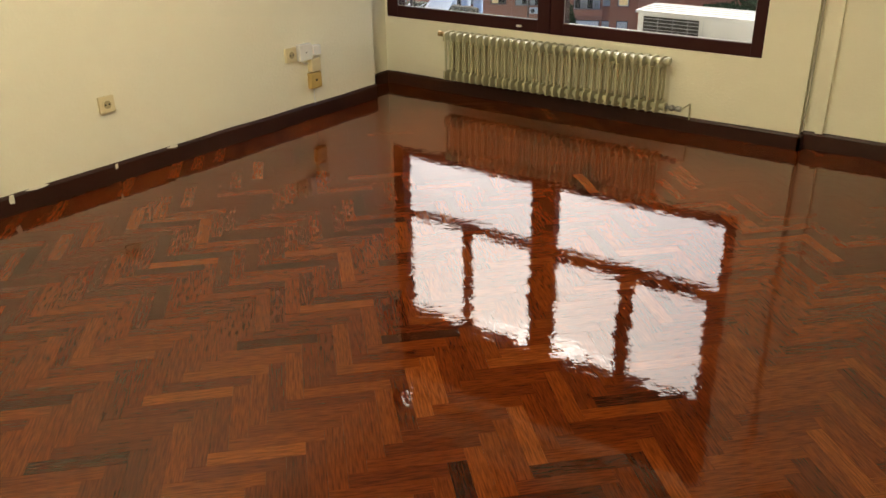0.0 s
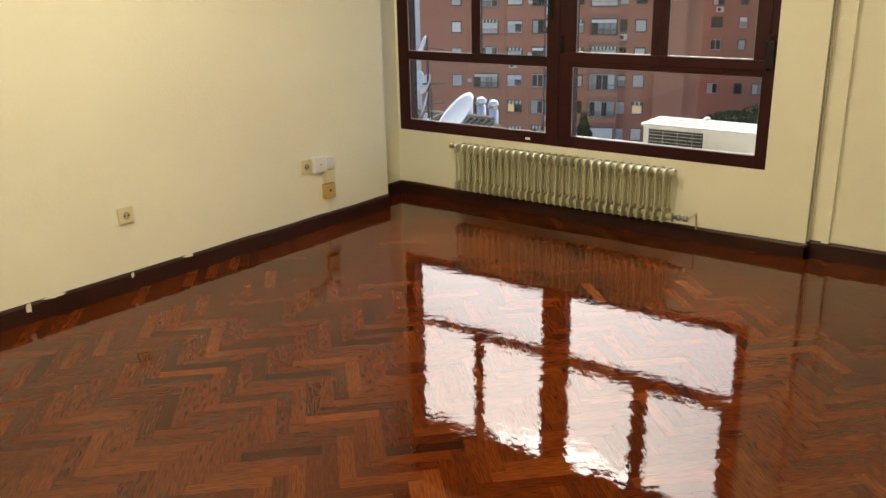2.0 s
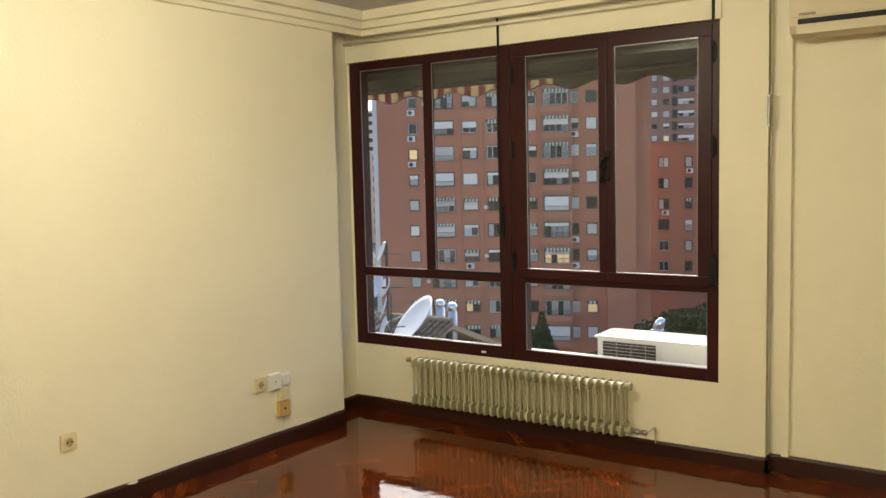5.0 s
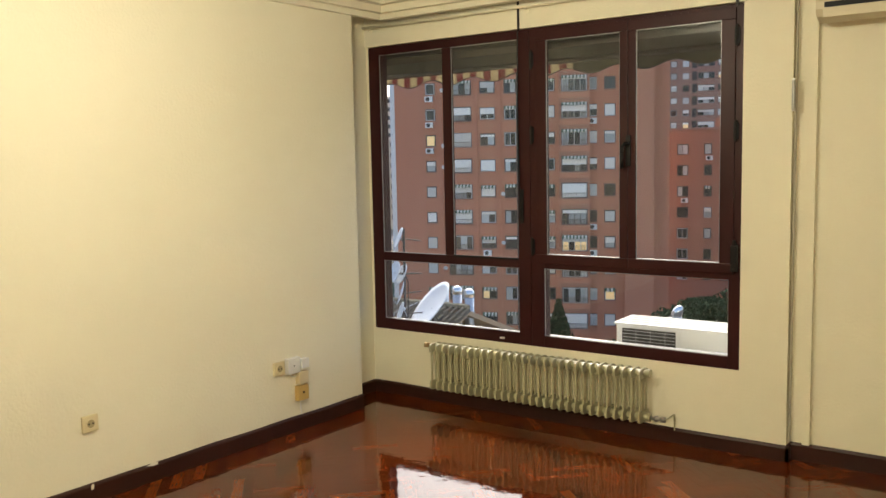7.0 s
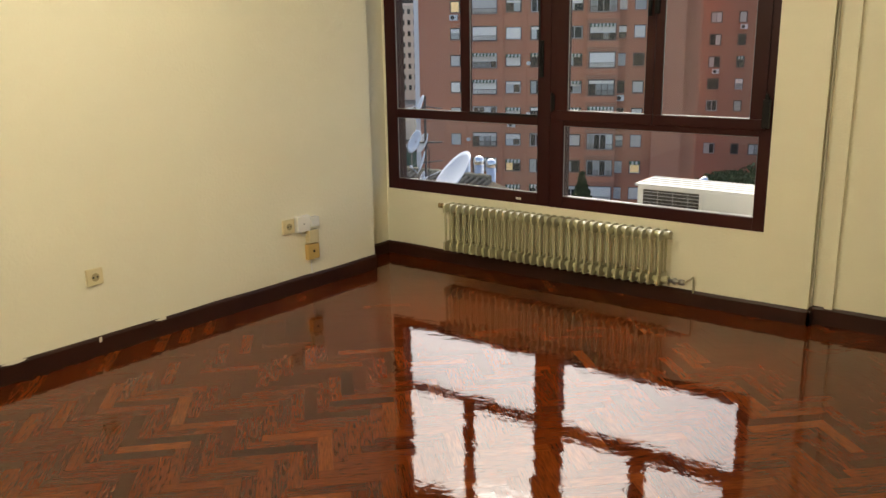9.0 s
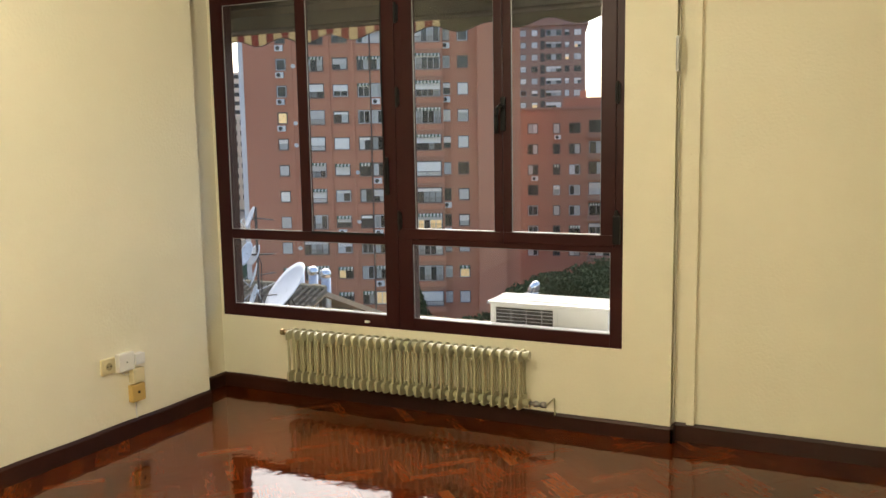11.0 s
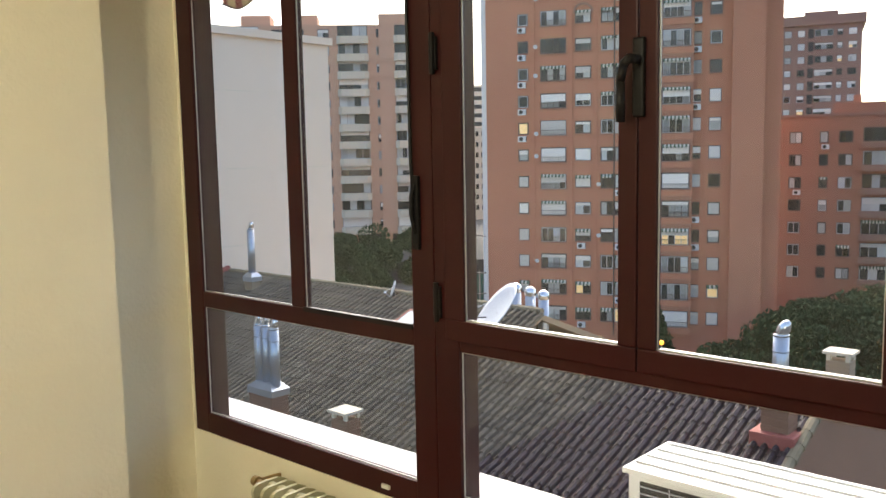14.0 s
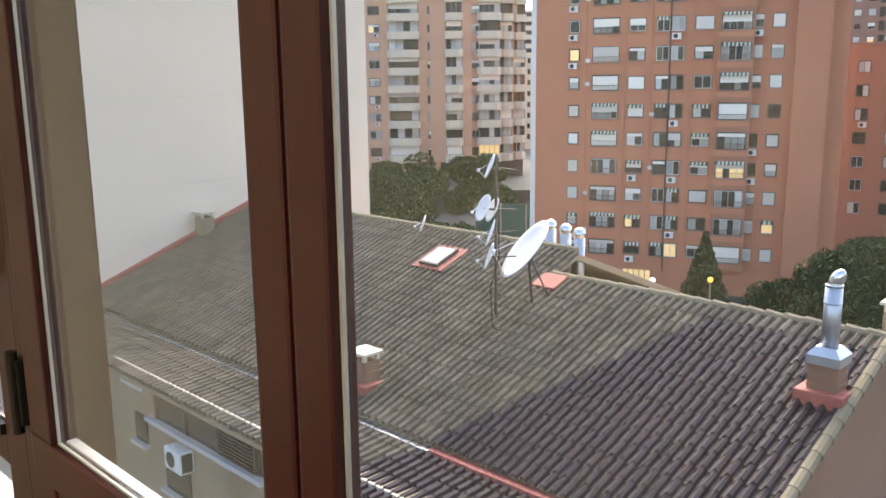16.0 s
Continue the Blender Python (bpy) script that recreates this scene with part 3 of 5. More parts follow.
# ---- ceiling lamp that lights the room ----
bl = thing("ceiling_light", "round warm ceiling light with an opal glass shade", "lamp")
bm = bmesh.new()
tube(bm, (1.7, -2.4, CZ - 0.03), (1.7, -2.4, CZ), 0.09, n=24)
part("base", bm, WHITEP, bl)
bm = bmesh.new()
bmesh.ops.create_uvsphere(bm, u_segments=24, v_segments=10, radius=0.13, matrix=Matrix.Translation((1.7, -2.4, CZ - 0.035)) @ Matrix.Diagonal((1, 1, 0.4, 1)))
part("shade", bm, BULB, bl, smooth=True)
# this second fixture is added too, out of view, for the fill lamp
copy_thing(bl, Matrix.Translation((1.6, -2.9, 0)))

# ---- outside sill, condenser, shutter, awning ----
sill = structure(boxpart("window_sill_outside", (-0.28, 0.033, 0.40, 2.5, 0.262, 0.45), MARBLE, bevel=0.004), "white marble outer window sill", "window sill")
cond = thing("condenser_unit", "white metal air-conditioner condenser on brackets outside the window", "air conditioner")
CX0, CX1, CY0, CY1, CZ0, CZ1 = 1.53, 2.17, 0.345, 0.58, 0.16, 0.53
boxpart("casing", (CX0, CY0, CZ0 + 0.01, CX1, CY1, CZ1), ACW, cond, bevel=0.008)
boxpart("lid", (CX0 - 0.012, CY0 - 0.012, CZ1 + 0.001, CX1 + 0.012, CY1 + 0.012, CZ1 + 0.016), ACW, cond, bevel=0.004)
for k in range(4):
    boxpart("lid_rib", (CX0, CY0 + 0.04 + k * 0.06, CZ1 + 0.0162, CX1, CY0 + 0.055 + k * 0.06, CZ1 + 0.021), ACW, cond)
boxpart("coil", (CX0 + 0.035, CY0 - 0.003, CZ0 + 0.03, CX0 + 0.35, CY0 - 0.0005, CZ1 - 0.015), GRILL, cond, "dark finned coil behind a wire guard")
bm = bmesh.new()
for k in range(17):
    box(bm, CX0 + 0.035, CY0 - 0.008, CZ0 + 0.038 + k * 0.019, CX0 + 0.35, CY0 - 0.0032, CZ0 + 0.0405 + k * 0.019)
for k in range(4):
    box(bm, CX0 + 0.12 + k * 0.085, CY0 - 0.009, CZ0 + 0.03, CX0 + 0.123 + k * 0.085, CY0 - 0.0081, CZ1 - 0.015)
part("wire_guard", bm, GALV, cond)
for fx in (CX0 + 0.1, CX1 - 0.1):
    boxpart("bracket", (fx - 0.02, 0.0715, CZ0 - 0.03, fx + 0.02, CY1, CZ0 + 0.0105), STEEL, cond)

shut = thing("roller_shutter", "brown roller shutter slats almost fully rolled up", "roller shutter")
for x0, x1 in ((0.04, 1.13), (1.20, 2.30)):
    for k in range(3):
        bm = bmesh.new()
        box(bm, x0, 0.115, 2.095 + k * 0.045, x1, 0.127, 2.135 + k * 0.045, 0.004)
        part("slat", bm, SHUT, shut)
awn = thing("awning", "rolled-out window awning with a striped wavy valance", "awning")
bm = bmesh.new()
prism(bm, [(0.128, 2.52), (0.55, 2.085), (0.555, 2.09), (0.133, 2.53)], -0.55, 3.1, "x")
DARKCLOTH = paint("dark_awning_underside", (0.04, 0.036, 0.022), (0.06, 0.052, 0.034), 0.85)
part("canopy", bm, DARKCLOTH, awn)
bm = bmesh.new()
tube(bm, (-0.55, 0.556, 2.082), (3.1, 0.556, 2.082), 0.018)
part("front_bar", bm, SHUT, awn)
n = 180


def hem(x):
    return 2.016 + 0.02 * math.sin(x * 2 * math.pi / 0.34)


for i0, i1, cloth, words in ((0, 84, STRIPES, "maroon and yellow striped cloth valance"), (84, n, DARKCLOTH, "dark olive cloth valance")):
    bm = bmesh.new()
    top, bot = [], []
    for i in range(i0, i1 + 1):
        x = -0.55 + 3.65 * i / n
        y = 0.572 + 0.006 * math.sin(x * 9)
        top.append(bm.verts.new((x, y, 2.085)))
        bot.append(bm.verts.new((x, y + 0.004, hem(x))))
    for k in range(len(top) - 1):
        bm.faces.new((top[k], top[k + 1], bot[k + 1], bot[k]))
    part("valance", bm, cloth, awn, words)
bm = bmesh.new()
for i in range(n):
    x = -0.55 + 3.65 * i / n
    x2 = -0.55 + 3.65 * (i + 1) / n
    tube(bm, (x, 0.576, 2.016 + 0.02 * math.sin(x * 2 * math.pi / 0.34)), (x2, 0.576, 2.016 + 0.02 * math.sin(x2 * 2 * math.pi / 0.34)), 0.004, n=4)
part("piping", bm, SHUT, awn, "dark hem piping")

# ---- outside: ground ----
GZ = -18.0
bm = bmesh.new()
bmesh.ops.create_grid(bm, x_segments=8, y_segments=8, size=2500, matrix=Matrix.Translation((0, 2300, GZ)))
structure(part("ground", bm, GROUND), "dark tarmac and earth between the buildings", "ground")
structure(boxpart("garden_terrace", (-60, 0, GZ - 1, 60, 120, -14.6), GROUND), "raised planted ground before the balcony block", "ground")
bpy.data.objects["garden_terrace"].matrix_world = pose(-92, 86, 0, 0, 0, 45)
bm = bmesh.new()
box(bm, -3, -40, GZ + 0.004, 3, 40, GZ + 0.12, 0.02)
o = structure(part("pavement", bm, PAVE), "pale paved footpath beside the parked cars", "pavement")
o.matrix_world = pose(-50, 46, 0, 0, 0, 48)


# ---- far buildings ----
def mesh_of(name, bm, mat):
    me = bpy.data.meshes.new(name)
    bmesh.ops.recalc_face_normals(bm, faces=bm.faces)
    bm.to_mesh(me)
    bm.free()
    me.materials.append(mat)
    return me


WIN_CACHE = {}


def two_tone(name, bm, mats):
    """A mesh whose faces already carry the numbers of their materials."""
    me = mesh_of(name, bm, mats[0])
    for m in mats[1:]:
        me.materials.append(m)
    return me


def window_meshes(w, h, lights):
    """The shared meshes of one size of far window: painted recess shade, casements, panes, curtains, blinds, sunshade.
    """
    key = (round(w, 2), round(h, 2), lights)
    if key not in WIN_CACHE:
        f = 0.06
        frames = []
        for mat in (WFRAME, ALUF):
            bm = bmesh.new()
            box(bm, -w / 2, -0.06, 0, w / 2, 0.02, f)
            box(bm, -w / 2, -0.06, h - f, w / 2, 0.02, h)
            for k in range(lights + 1):
                x = -w / 2 + f / 2 + (w - f) * k / lights
                box(bm, x - f / 2, -0.058, f, x + f / 2, 0.02, h - f)
            frames.append(mesh_of("window", bm, mat))
        # dark border at the sides and top paints the shade of a recess
        bm = bmesh.new()
        g = 0.07
        box(bm, -w / 2 - g, -0.03, -g, -w / 2, 0.02, h + g)
        box(bm, w / 2, -0.03, -g, w / 2 + g, 0.02, h + g)
        box(bm, -w / 2, -0.03, h, w / 2, 0.02, h + g)
        recess_shade_me = mesh_of("reveal", bm, WFRAME)
        lw = (w - f) / lights - f
        bm = bmesh.new()
        box(bm, -lw / 2, -0.02, f, lw / 2, 0.015, h - f)
        pane_me = mesh_of("pane", bm, PANE)
        bm = bmesh.new()
        box(bm, -lw / 2, -0.035, f, lw / 2, 0.01, h - f)
        lit_me = mesh_of("pane", bm, LIT)
        bm = bmesh.new()
        for k in range(5):
            box(bm, -lw / 2 + lw * k / 5, -0.03 - 0.012 * (k % 2), f, -lw / 2 + lw * (k + 1) / 5, -0.021, h - f)
        curtain = mesh_of("curtain", bm, CURTAIN)
        blinds = []
        for frac in (0.22, 0.4, 0.55, 0.98):
            bm = bmesh.new()
            z0, z1 = h - f - (h - 2 * f) * frac, h - f
            n = max(2, int((z1 - z0) / 0.16))
            for k in range(n):
                a, b = z0 + (z1 - z0) * k / n, z0 + (z1 - z0) * (k + 1) / n
                box(bm, -w / 2 + 0.03, -0.075, a, w / 2 - 0.03, -0.062, b - 0.012)
                box(bm, -w / 2 + 0.03, -0.068, b - 0.012, w / 2 - 0.03, -0.062, b)
            blinds.append(mesh_of("blind", bm, BLIND))
        # sunshade of green and cream stripes with a toothed hem
        bm = bmesh.new()
        n = max(5, int(w / 0.16))
        for k in range(n):
            x0, x1 = -w / 2 + w * k / n, -w / 2 + w * (k + 1) / n
            had = len(bm.faces)
            prism(bm, [(-0.02, h + 0.05), (-0.30, h - 0.12), (-0.30, h - 0.14), (-0.02, h + 0.03)], x0, x1, "x")
            box(bm, x0, -0.31, h - (0.30 if k % 2 else 0.26), x1, -0.30, h - 0.12)
            bm.faces.ensure_lookup_table()
            for face in bm.faces[had:]:
                face.material_index = k % 2
        can = two_tone("sunshade", bm, (STRIPG, STRIPB))
        bm = bmesh.new()
        box(bm, -w / 2 - 0.08, -0.10, -0.09, w / 2 + 0.08, 0.02, -0.004)
        sill_me = mesh_of("sill", bm, BRICKX)
        WIN_CACHE[key] = (frames, pane_me, lit_me, curtain, blinds, can, sill_me, recess_shade_me, lw, f)
    return WIN_CACHE[key]


def bm_condenser():
    bm = bmesh.new()
    box(bm, -0.4, -0.36, 0, 0.4, 0, 0.55, 0.04)
    had = len(bm.faces)
    tube(bm, (-0.08, -0.375, 0.28), (-0.08, -0.355, 0.28), 0.2, n=14)
    bm.faces.ensure_lookup_table()
    for face in bm.faces[had:]:
        face.material_index = 1
    return two_tone("air_conditioner", bm, (ACW, GRILL))


ACFAR = bm_condenser()


def far_window(building, x, z, w, h, lights, rnd, y=0.0, blind=0.62, lit=0.03, canopy=0.15, acu=0.12, side=0.2):
    """One window of a far facade, each of its lights dark, curtained or lit."""
    frames, p, l, cur, b, c, sl, rv, lw, f = window_meshes(w, h, lights)
    o = new("window", frames[rnd.random() < 0.4])
    o.parent = building
    o.location = (x, y, z)
    glowing = rnd.random() < lit
    for k in range(lights):
        lx = -w / 2 + f + lw / 2 + (lw + f) * k
        q = new("pane", l if glowing and rnd.random() < 0.7 else p)
        q.parent = o
        q.location = (lx, 0, 0)
        if not glowing and rnd.random() < 0.42:
            q = new("curtain", cur)
            q.parent = o
            q.location = (lx, 0, 0)
    for nm, me in (("sill", sl), ("reveal", rv)):
        s = new(nm, me)
        s.parent = o
    if rnd.random() < blind:
        s = new("blind", rnd.choice(b))
        s.parent = o
    if rnd.random() < canopy:
        s = new("sunshade", c)
        s.parent = o
    if rnd.random() < acu:
        s = new("air_conditioner", ACFAR)
        s.parent = building
        s.location = (x + w * side, y - 0.02, z - 0.74)
    return o


rnd = random.Random(11)
# red brick tower block
tower = thing("apartment_tower", "tall red brick apartment tower with loggias and small windows", "apartment building", at=pose(-41, 67.5, 0, 0, 0, 24))
bm = bmesh.new()
box(bm, -9.2, 0, GZ, 13.4, 16, 19.5)
part("wall", bm, BRICKR, tower)
bm = bmesh.new()
box(bm, 13.4, -1.2, GZ, 16.1, 16, 21)
box(bm, 16.1, 0.6, GZ, 17.6, 16, 18)
part("stair_tower", bm, BRICKR, tower, "windowless red brick stair tower")
# narrow side strip in white beside the brick front
boxpart("side_wall", (-9.75, 0.25, GZ, -9.2, 15.5, 19.2), ACW, tower, "white side wall")
boxpart("roof", (-9.4, -0.2, 19.5, 13.6, 16.2, 20.0), BRICKD, tower)
boxpart("loggia_bay", (7.2, -0.9, GZ + 3.5, 10.1, 0, 19.5), BRICKD, tower, "darker projecting bay of loggias")
for px in (-4.55, -0.95, 1.35, 4.75, 7.0, 10.9):
    boxpart("pilaster", (px - 0.12, -0.14, GZ + 3, px + 0.12, 0, 19.5), BRICKR, tower)
COLS = [(-5.55, 0.9, 1.05, 1, 0), (-2.65, 2.35, 1.35, 4, 0), (0.17, 1.4, 1.1, 2, 0), (2.42, 1.12, 1.25, 2, 0), (3.72, 1.12, 1.25, 2, 0), (5.95, 1.5, 1.1, 2, 0), (8.65, 2.35, 1.45, 4, -0.9), (10.45, 0.75, 1.1, 1, 0), (12.0, 0.95, 1.1, 1, 0)]
RAILS = {}


def rail_mesh(w):
    if w not in RAILS:
        bm = bmesh.new()
        box(bm, -w / 2, -0.13, 0.46, w / 2, -0.09, 0.50)
        box(bm, -w / 2, -0.13, 0.04, w / 2, -0.09, 0.07)
        for k in range(int(w / 0.15) + 1):
            box(bm, -w / 2 + 0.15 * k, -0.12, 0.07, -w / 2 + 0.15 * k + 0.025, -0.10, 0.46)
        RAILS[w] = mesh_of("railing", bm, WFRAME)
    return RAILS[w]


HABITS = [(0.5, 0.04, 0.6), (0.7, 0.35, 0.1), (0.75, 0.12, 0.05), (0.35, 0.25, 0.0), (0.35, 0.25, 0.45), (0.8, 0.35, 0.05), (0.6, 0.4, 0.0), (0.5, 0.0, 0.6), (0.6, 0.15, 0.05)]
for k in range(-4, 9):
    zc = -3.85 + 2.55 * k
    for (x, w, h, n, y), (bl_, ca_, ac_) in zip(COLS, HABITS):
        if zc < -16.5:
            continue
        far_window(tower, x, zc - h / 2, w, h, n, rnd, y, blind=bl_, canopy=ca_, acu=ac_, side=-0.1)
        if w > 2:
            # railing across the wide loggia openings
            o = new("railing", rail_mesh(w))
            o.parent = tower
            o.location = (x, y, zc - h / 2)
    boxpart("sill_band", (7.15, -0.96, zc - 1.35, 10.15, -0.901, zc - 0.8), BRICKR, tower)
    if zc > -16 and rnd.random() < 0.7:
        # small dish on the pilaster beside the wide loggia windows
        bm = bmesh.new()
        px, pz = rnd.choice((-4.2, -4.25, 1.7)), zc + rnd.uniform(-0.9, 0.2)
        bmesh.ops.create_cone(bm, cap_ends=True, segments=14, radius1=0.22, radius2=0.08, depth=0.12, matrix=Matrix.Translation((px, -0.5, pz)) @ Matrix.Rotation(-1.2, 4, "X"))
        tube(bm, (px, -0.45, pz), (px, 0.0, pz - 0.1), 0.03, n=6)
        part("satellite_dish", bm, DISH, tower, "small white dish on the facade")
bm = bmesh.new()
tube(bm, (3.07, -0.12, GZ + 2), (3.07, -0.12, 19.5), 0.06, n=8)
for k in range(14):
    tube(bm, (3.07, -0.12, GZ + 3 + 2.55 * k), (3.07, -0.12, GZ + 3.12 + 2.55 * k), 0.085, n=8)
part("drain_pipe", bm, WFRAME, tower, "dark drain pipe between paired windows")
# brick arches over the windows of one upper storey
for ax in (0.17, 5.95):
    bm = bmesh.new()
    for k in range(13):
        a0 = math.pi * k / 12
        box(bm, -0.1, -0.1, -0.12, 0.1, 0.0, 0.12, m=Matrix.Translation((ax + 0.82 * math.cos(a0), 0, 14.45 + 0.72 * math.sin(a0))) @ Matrix.Rotation(-a0, 4, "Y"))
    part("brick_arch", bm, BRICKX, tower)
# lit shop front and doors at the foot
boxpart("shop_front", (-0.6, -0.06, GZ + 0.2, 2.0, 0.02, GZ + 1.9), LIT, tower, "lit yellow shop front")
for k in range(6):
    boxpart("shop_bar", (-0.6 + k * 0.52, -0.09, GZ + 0.2, -0.54 + k * 0.52, -0.061, GZ + 1.9), WFRAME, tower)
for x in (-4.3, -2.4):
    boxpart("door", (x - 0.45, -0.05, GZ + 0.1, x + 0.45, 0.02, GZ + 1.9), PANE, tower)

# lower wing beside it
wing = thing("apartment_wing", "lower dark red brick apartment wing with dark loggias", "apartment building", at=pose(-31, 96.4, 0, 0, 0, 15))
bm = bmesh.new()
box(bm, -8, 0, GZ, 32, 14, 4.9)
box(bm, 3.5, 2, 4.9, 18, 12, 6.4)
part("wall", bm, BRICKD, wing)
boxpart("roof", (-8.1, -0.15, 4.9, 32.1, 0.4, 5.2), BRICKX, wing)
for k in range(7):
    zc = 0.15 + 2.5 - 2.52 * k
    for x, w, n in ((-0.15, 1.2, 2), (2.75, 0.8, 1), (4.95, 1.3, 2), (15.2, 1.2, 2), (18.2, 1.2, 2)):
        far_window(wing, x, zc - 0.6, w, 1.2, n, rnd, blind=0.25, canopy=0.05)
    for x in (8.0, 11.6):
        far_window(wing, x, zc - 0.8, 2.6, 1.7, 3, rnd, 0.0, blind=0.3, canopy=0.1, acu=0)
        boxpart("balcony", (x - 1.5, -0.8, zc - 1.25, x + 1.5, 0, zc - 0.55), BRICKX, wing, "dark balcony parapet")
for x in (5.5, 9.0, 13):
    boxpart("chimney", (x, 3, 6.4, x + 0.8, 3.8, 7.3), BRICKR, wing)

# distant dark tower
far = thing("distant_tower", "distant brown brick tower with a crowned roofline", "apartment building", at=pose(2.7 - 0.305 * 182, -2 + 0.952 * 182, 0, 0, 0, 17.7))
bm = bmesh.new()
box(bm, -7.0, 0, GZ, 7.2, 14, 25)
box(bm, -7.6, -0.5, 25, 7.8, 14, 26.8)
box(bm, -3, 3, 26.8, 3, 10, 28)
part("wall", bm, BRICKX, far)
for k in range(10):
    zc = 23.5 - 2.5 * k
    for x, w, n in ((-5.8, 1.2, 1), (-3.4, 1.2, 1), (0.6, 3.2, 3), (3.4, 0.9, 1), (5.6, 1.4, 2)):
        far_window(far, x, zc - 0.6, w, 1.2, n, rnd, acu=0, canopy=0)
    # flat dark sheet, its colour standing for the shade inside a loggia
    boxpart("loggia_shade", (-2.2, -0.03, zc - 0.9, -1.2, 0.02, zc + 0.9), GRILL, far)

# pale block with rounded balconies
block = thing("balcony_block", "tall pale brick block with beige concrete balconies", "apartment building", at=pose(-104, 98.6, 0, 0, 0, 45))
bm = bmesh.new()
box(bm, -24, 0, -11.8, 14.5, 18, 23.5)
box(bm, 14.5, 2.5, -11.8, 17.2, 18, 22.5)
box(bm, 17.2, 5.0, -11.8, 19.4, 18, 20.5)
box(bm, 3.0, -0.5, -11.8, 10, 10, 25.2)
part("wall", bm, BRICKP, block)
# solid box, coloured dark for the shade behind the pillars
boxpart("base", (-24, 3.5, -14.6, 19, 17, -11.8), WFRAME, block, "dark solid fill for the shade of the open ground floor")
for x in (-20, -14, -8, -2, 4, 10, 13.8):
    boxpart("pillar", (x - 0.6, 0.2, -14.6, x + 0.6, 1.4, -11.8), BRICKP, block)
bm = bmesh.new()
for x, w in ((-18, 5), (-9, 3), (6.5, 5)):
    box(bm, x - w / 2, 4, 23.5, x + w / 2, 9, 25.8)
part("roof_hut", bm, BRICKP, block)


def balcony_mesh(w, d, name="balcony"):
    bm = bmesh.new()
    pts = [(-w / 2, 0), (-w / 2, -d * 0.6), (-w / 2 + d * 0.5, -d), (w / 2 - d * 0.5, -d), (w / 2, -d * 0.6), (w / 2, 0)]
    prism(bm, pts, -1.25, 0.0, "z")
    return mesh_of(name, bm, BEIGE)


BALC = {w: balcony_mesh(w, 1.3) for w in (2.4, 3.0, 4.0, 5.3)}
BCOLS = [(-19.5, 5.3, 0), (-6.3, 1.8, None), (-1.4, 5.3, 0), (3.55, 1.9, None), (7.0, 3.0, -0.5), (10.6, 1.4, None), (12.9, 4.0, 0), (15.9, 2.4, 2.5), (18.3, 2.4, 5.0), (-10.5, 1.9, None), (-14.0, 1.6, None)]
for k in range(12):
    zc = 1.36 + 145 * math.tan(radians(1.75)) + 2.92 * (k - 5) - 1.2
    for x, w, y in BCOLS:
        if y is None:
            far_window(block, x, zc - 0.65, w, 1.3, 2, rnd, acu=0.2, canopy=0.0, blind=0.5)
        else:
            far_window(block, x, zc - 0.55, w - 0.4, 1.75, 4 if w > 3.5 else 3, rnd, y, acu=0, canopy=0, blind=0.3)
            o = new("balcony", BALC[w])
            o.parent = block
            o.location = (x, y, zc - 0.55)

# two slivers of buildings far behind
fb = thing("distant_block", "distant white banded office block", "building", at=look((0, 0, 0), (0, 1, 0)))
fb.matrix_world = pose(2.2 - 0.6357 * 260, -0.3 + 0.772 * 260, 0, 0, 0, 39.4)
boxpart("wall", (-2.5, 0, GZ, 9, 12, 22.5), CREAMW, fb)
for k in range(12):
    boxpart("window_band", (-2.6, -0.06, 21.8 - 2.6 * k - 1.2, 9, 0.0, 21.8 - 2.6 * k), GRILL, fb)
fb = thing("distant_block", "distant beige apartment block", "building")
fb.matrix_world = pose(2.2 - 0.631 * 210, -0.3 + 0.776 * 210, 0, 0, 0, 39.1)
boxpart("wall", (-3, 0, GZ, 8, 12, 8), BEIGE, fb)
for k in range(8):
    for j in range(4):
        boxpart("window", (-2.5 + j * 1.4, -0.05, 6 - 2.6 * k, -1.8 + j * 1.4, 0.0, 7.2 - 2.6 * k), PANE, fb)

# ---- neighbouring cream building and tiled-roof house ----
cream = thing("cream_building", "pale cream rendered building with a windowless side wall", "building")
bm = bmesh.new()
box(bm, -40, -12, GZ, -25.3, 22.7, 6.1)
part("wall", bm, CREAMW, cream)
boxpart("parapet", (-40.1, -12.1, 6.1, -25.15, 22.85, 6.4), CREAMW, cream)
bm = bmesh.new()
for z in range(-14, 6, 3):
    box(bm, -25.3, -12, z, -25.29, 22.7, z + 0.03)
part("render_joint", bm, BEIGE, cream, "fine render joints")
for k in range(5):
    for y in (9.2, 6.4, 3.4, 0.4):
        w = far_window(cream, 0, 0, 1.1, 1.5, 2, rnd, blind=0.2, lit=0, canopy=0, acu=0.0)
        w.matrix_local = pose(-25.3, y, 3.6 - 3.0 * k, 0, 0, 90)
for k in range(5):
    boxpart("balcony", (-25.3, 1.2, 2.6 - 3.0 * k, -24.3, 5.2, 3.5 - 3.0 * k), WFRAME, cream, "dark balcony railing")

house = thing("tiled_house", "low house with an old clay tile roof", "house")
SL = 0.374
RX_L, RX_M, RX_R = -25.3, -10.5, -2.6
EY, EZ = 10.35, -5.50


def roof_z(y):
    return -3.35 - SL * (16.1 - y)


def skirt_z(y):
    """The narrow lower roof along the eave."""
    return -5.86 + 0.105 * (y - 8.45)


